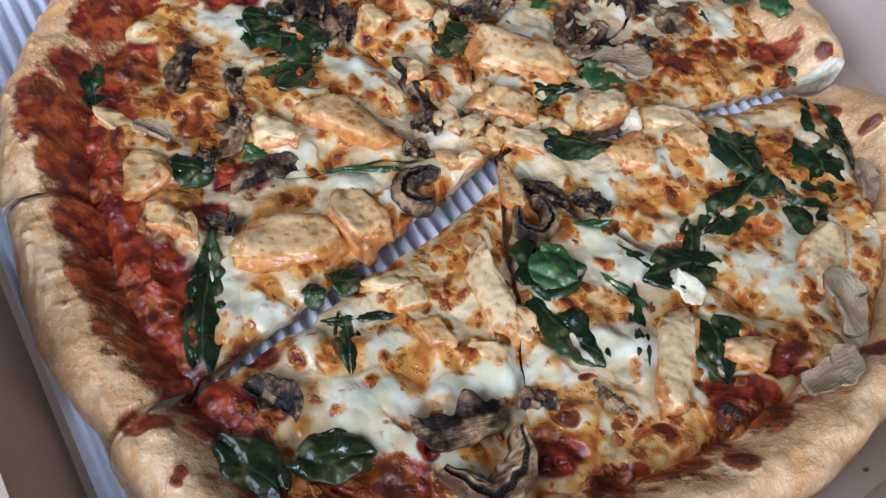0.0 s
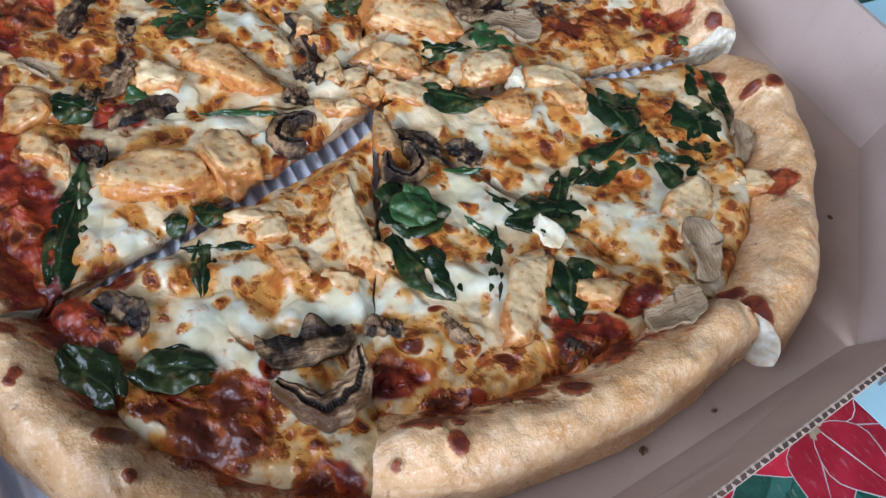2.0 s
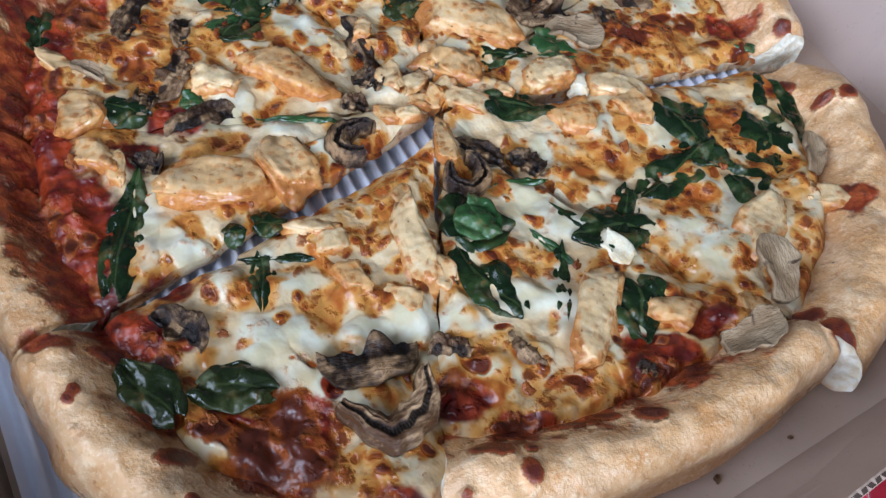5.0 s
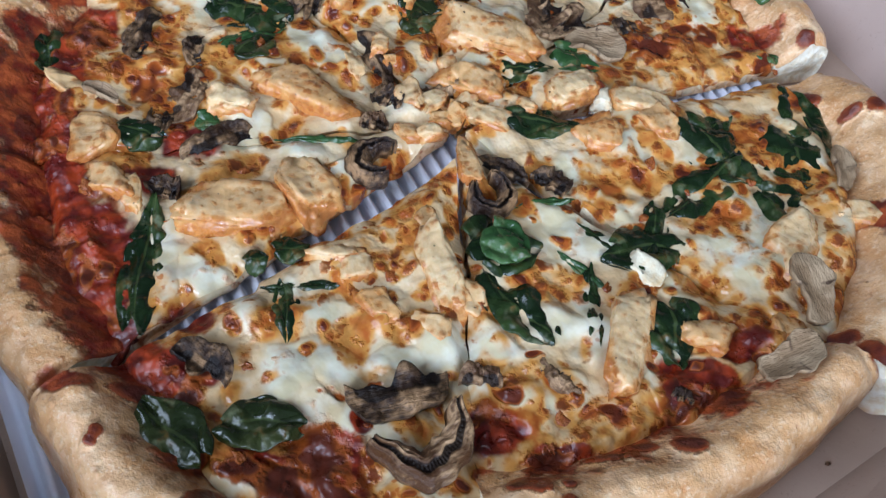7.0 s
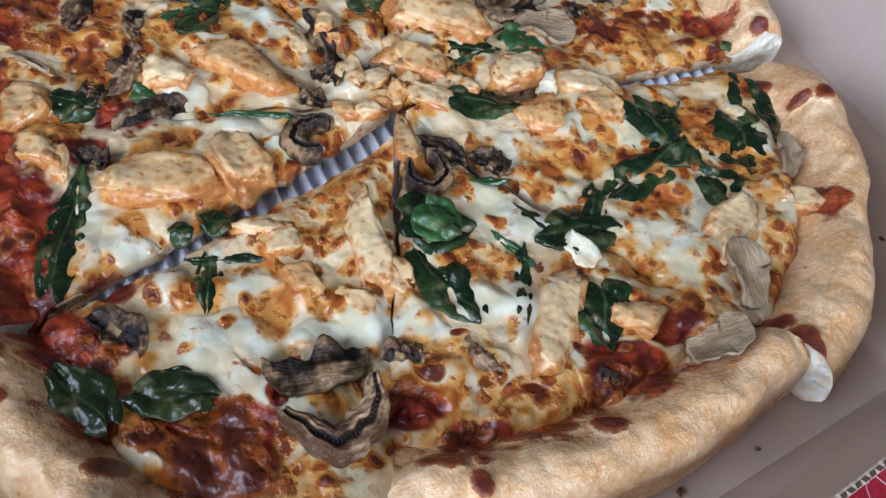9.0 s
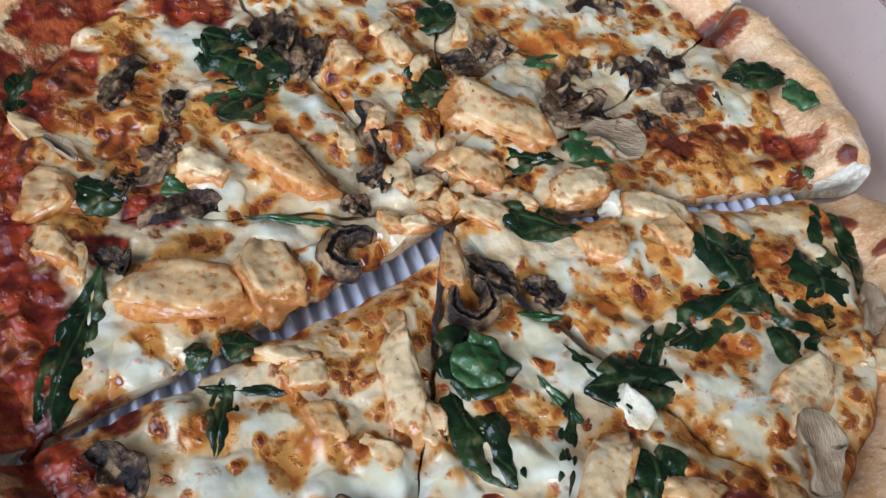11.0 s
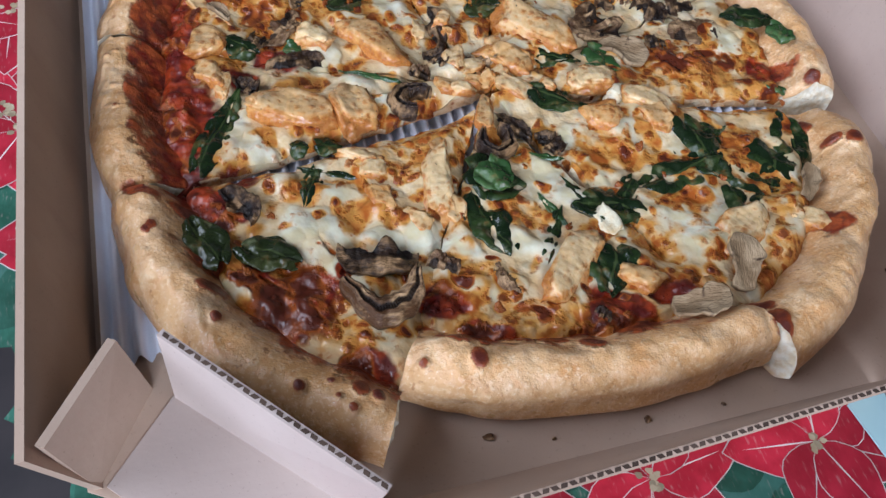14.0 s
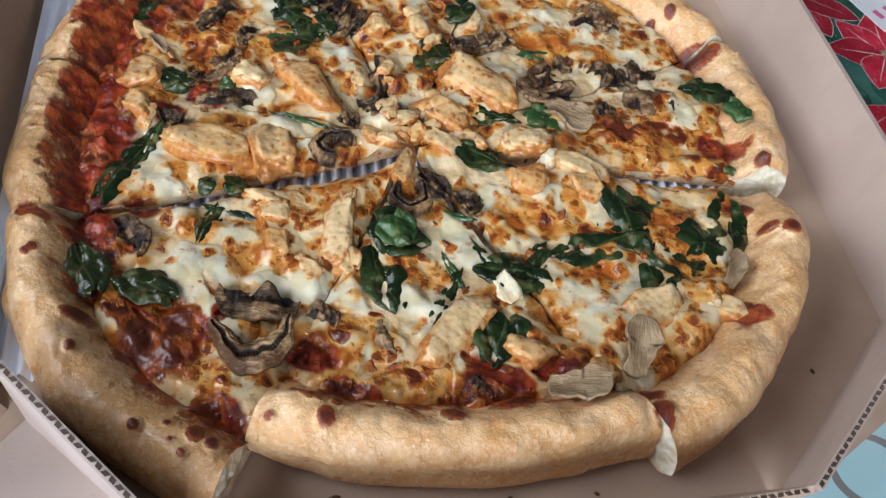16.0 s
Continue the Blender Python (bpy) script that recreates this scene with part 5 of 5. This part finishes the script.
LABELS = [
    "pizza slice with a large mushroom and two spinach leaves",
    "pizza slice with spinach, a chicken strip and thick golden crust",
    "pizza slice with dark spinach, white cheese and a pale mushroom",
    "narrow pizza slice with chicken, mushrooms and a torn white crust end",
    "pizza slice with roasted mushrooms, chicken and a browned rim",
    "pizza slice with charred mushrooms, chicken crumbs and spinach",
    "pizza slice with dark tomato rim, mushrooms and chicken",
    "narrow pizza slice with two big chicken chunks and tomato sauce",
]
HEIGHTS = (0.0260, 0.0275, 0.0270, 0.0260, 0.0260, 0.0260, 0.0245, 0.0235)
RED_RIM = (0.75, 0.70, 0.15, 0.20, 0.30, 0.45, 0.95, 1.0)
DROPS = ((0.0034, 0.0022), (0.0022, 0.0014), (0.0014, 0.0030), (0.0022, 0.0012), (0.0012, 0.0012), (0.0012, 0.0012), (0.0012, 0.0012), (0.0012, 0.0034))
DIPS = ((0, 0), (0.003, 0), (0, 0.007), (0, 0.002), (0, 0), (0, 0), (0, 0), (0, 0))
count = 0
for i, corners in enumerate(SLICES):
    owner = thing("pizza_slice", (0, 0, 0), LABELS[i], "pizza slice", "slices of the pizza")
    build_cheese(*corners, owner, DROPS[i])
    build_crust(*corners, owner, HEIGHTS[i], RED_RIM[i], DIPS[i])
    for x, y, n, w, turn, up in CHICKEN_BITS.get(i, []):
        count += 1
        chicken(owner, x / 1000, y / 1000, n / 1000, w / 1000, turn, up / 1000, count)
    for x, y, n, w, turn, up in FETA_CUBES.get(i, []):
        count += 1
        chicken(owner, x / 1000, y / 1000, n / 1000, w / 1000, turn, up / 1000, count, "cheese_cube", "small white cheese cube", FETA)
    for rows, mat, label in ((DARK_MUSHROOMS, MUSHROOM_DARK, "dark roasted mushroom slice"), (BROWN_MUSHROOMS, MUSHROOM, "brown roasted mushroom slice"), (PALE_MUSHROOMS, MUSHROOM_PALE, "pale dried mushroom slice")):
        for x, y, n, w, turn, up in rows.get(i, []):
            count += 1
            shape = mushroom_half if rows is PALE_MUSHROOMS else mushroom
            shape(owner, x / 1000, y / 1000, n / 1000, w / 1000, turn, up / 1000, count, mat, label)
    for x, y, a, b, turn, up, sweep, inner, brown in CAPS.get(i, []):
        mushroom_cap(owner, x / 1000, y / 1000, a / 1000, b / 1000, turn, up / 1000, sweep, inner, MUSHROOM if brown else MUSHROOM_DARK, "curved mushroom cap slice with black gills")
    for rows, mat, label in ((DARK_LEAVES, SPINACH, "dark glossy wilted spinach leaf"), (LIGHT_LEAVES, SPINACH_LIGHT, "light green wilted spinach leaf"), (OLIVE_LEAVES, SPINACH_OLIVE, "olive-brown wilted spinach leaf")):
        for x, y, n, w, turn, up in rows.get(i, []):
            count += 1
            leaf(owner, x / 1000, y / 1000, n / 1000, w / 1000, turn, up / 1000, count, mat, label)

# ---- small browned bits on the cheese ----
scatter = random.Random(23)
for owner, (apex, a, m, b) in zip([o for o in scene.objects if o.name.startswith("pizza_slice")], SLICES):
    laid = 0
    while laid < 7:
        r, q = math.sqrt(scatter.uniform(0.06, 0.62)), scatter.uniform(0.08, 0.92)
        e = arc(a, m, b, np.array([q]))[0]
        x, y = apex[0] + r * (e[0] - apex[0]), apex[1] + r * (e[1] - apex[1])
        if spread(WHITE_AT, np.array([x]), np.array([y]))[0] > 0.35:
            continue
        laid += 1
        n = scatter.uniform(0.0028, 0.0052)
        chicken(owner, x, y, n, n * scatter.uniform(0.55, 0.9), scatter.uniform(0, 180), 0, 300 + count + laid, "browned_bit", "small caramelised brown bit", BROWNED, 0.0020)
    count += 7

# ---- crumbs fallen on the card ----
for k, (x, y, n) in enumerate(((-0.050, -0.1315, 0.0042), (0.002, -0.1360, 0.0034), (0.121, -0.098, 0.0024), (0.030, -0.1360, 0.0020), (-0.030, -0.1360, 0.0018))):
    v = BALL_V * (1 + 0.25 * wave(BALL_V[:, 0] + 5 * k, BALL_V[:, 1] + BALL_V[:, 2], 0.6, k))[:, None] * (n * 0.42, n * 0.3, n * 0.2)
    data = bpy.data.meshes.new("crumb")
    data.from_pydata(v.tolist(), [], BALL_F)
    smooth(data)
    attach(data, gill=np.zeros(len(v)))
    data.materials.append(MUSHROOM)
    ob = tagged(new("crumb", data), "small brown crumb fallen on the card floor", "crumb", "crumbs in the box")
    ob.matrix_basis = pose(x, y, FLOOR + n * 0.18, 0, 0, 50 * k)
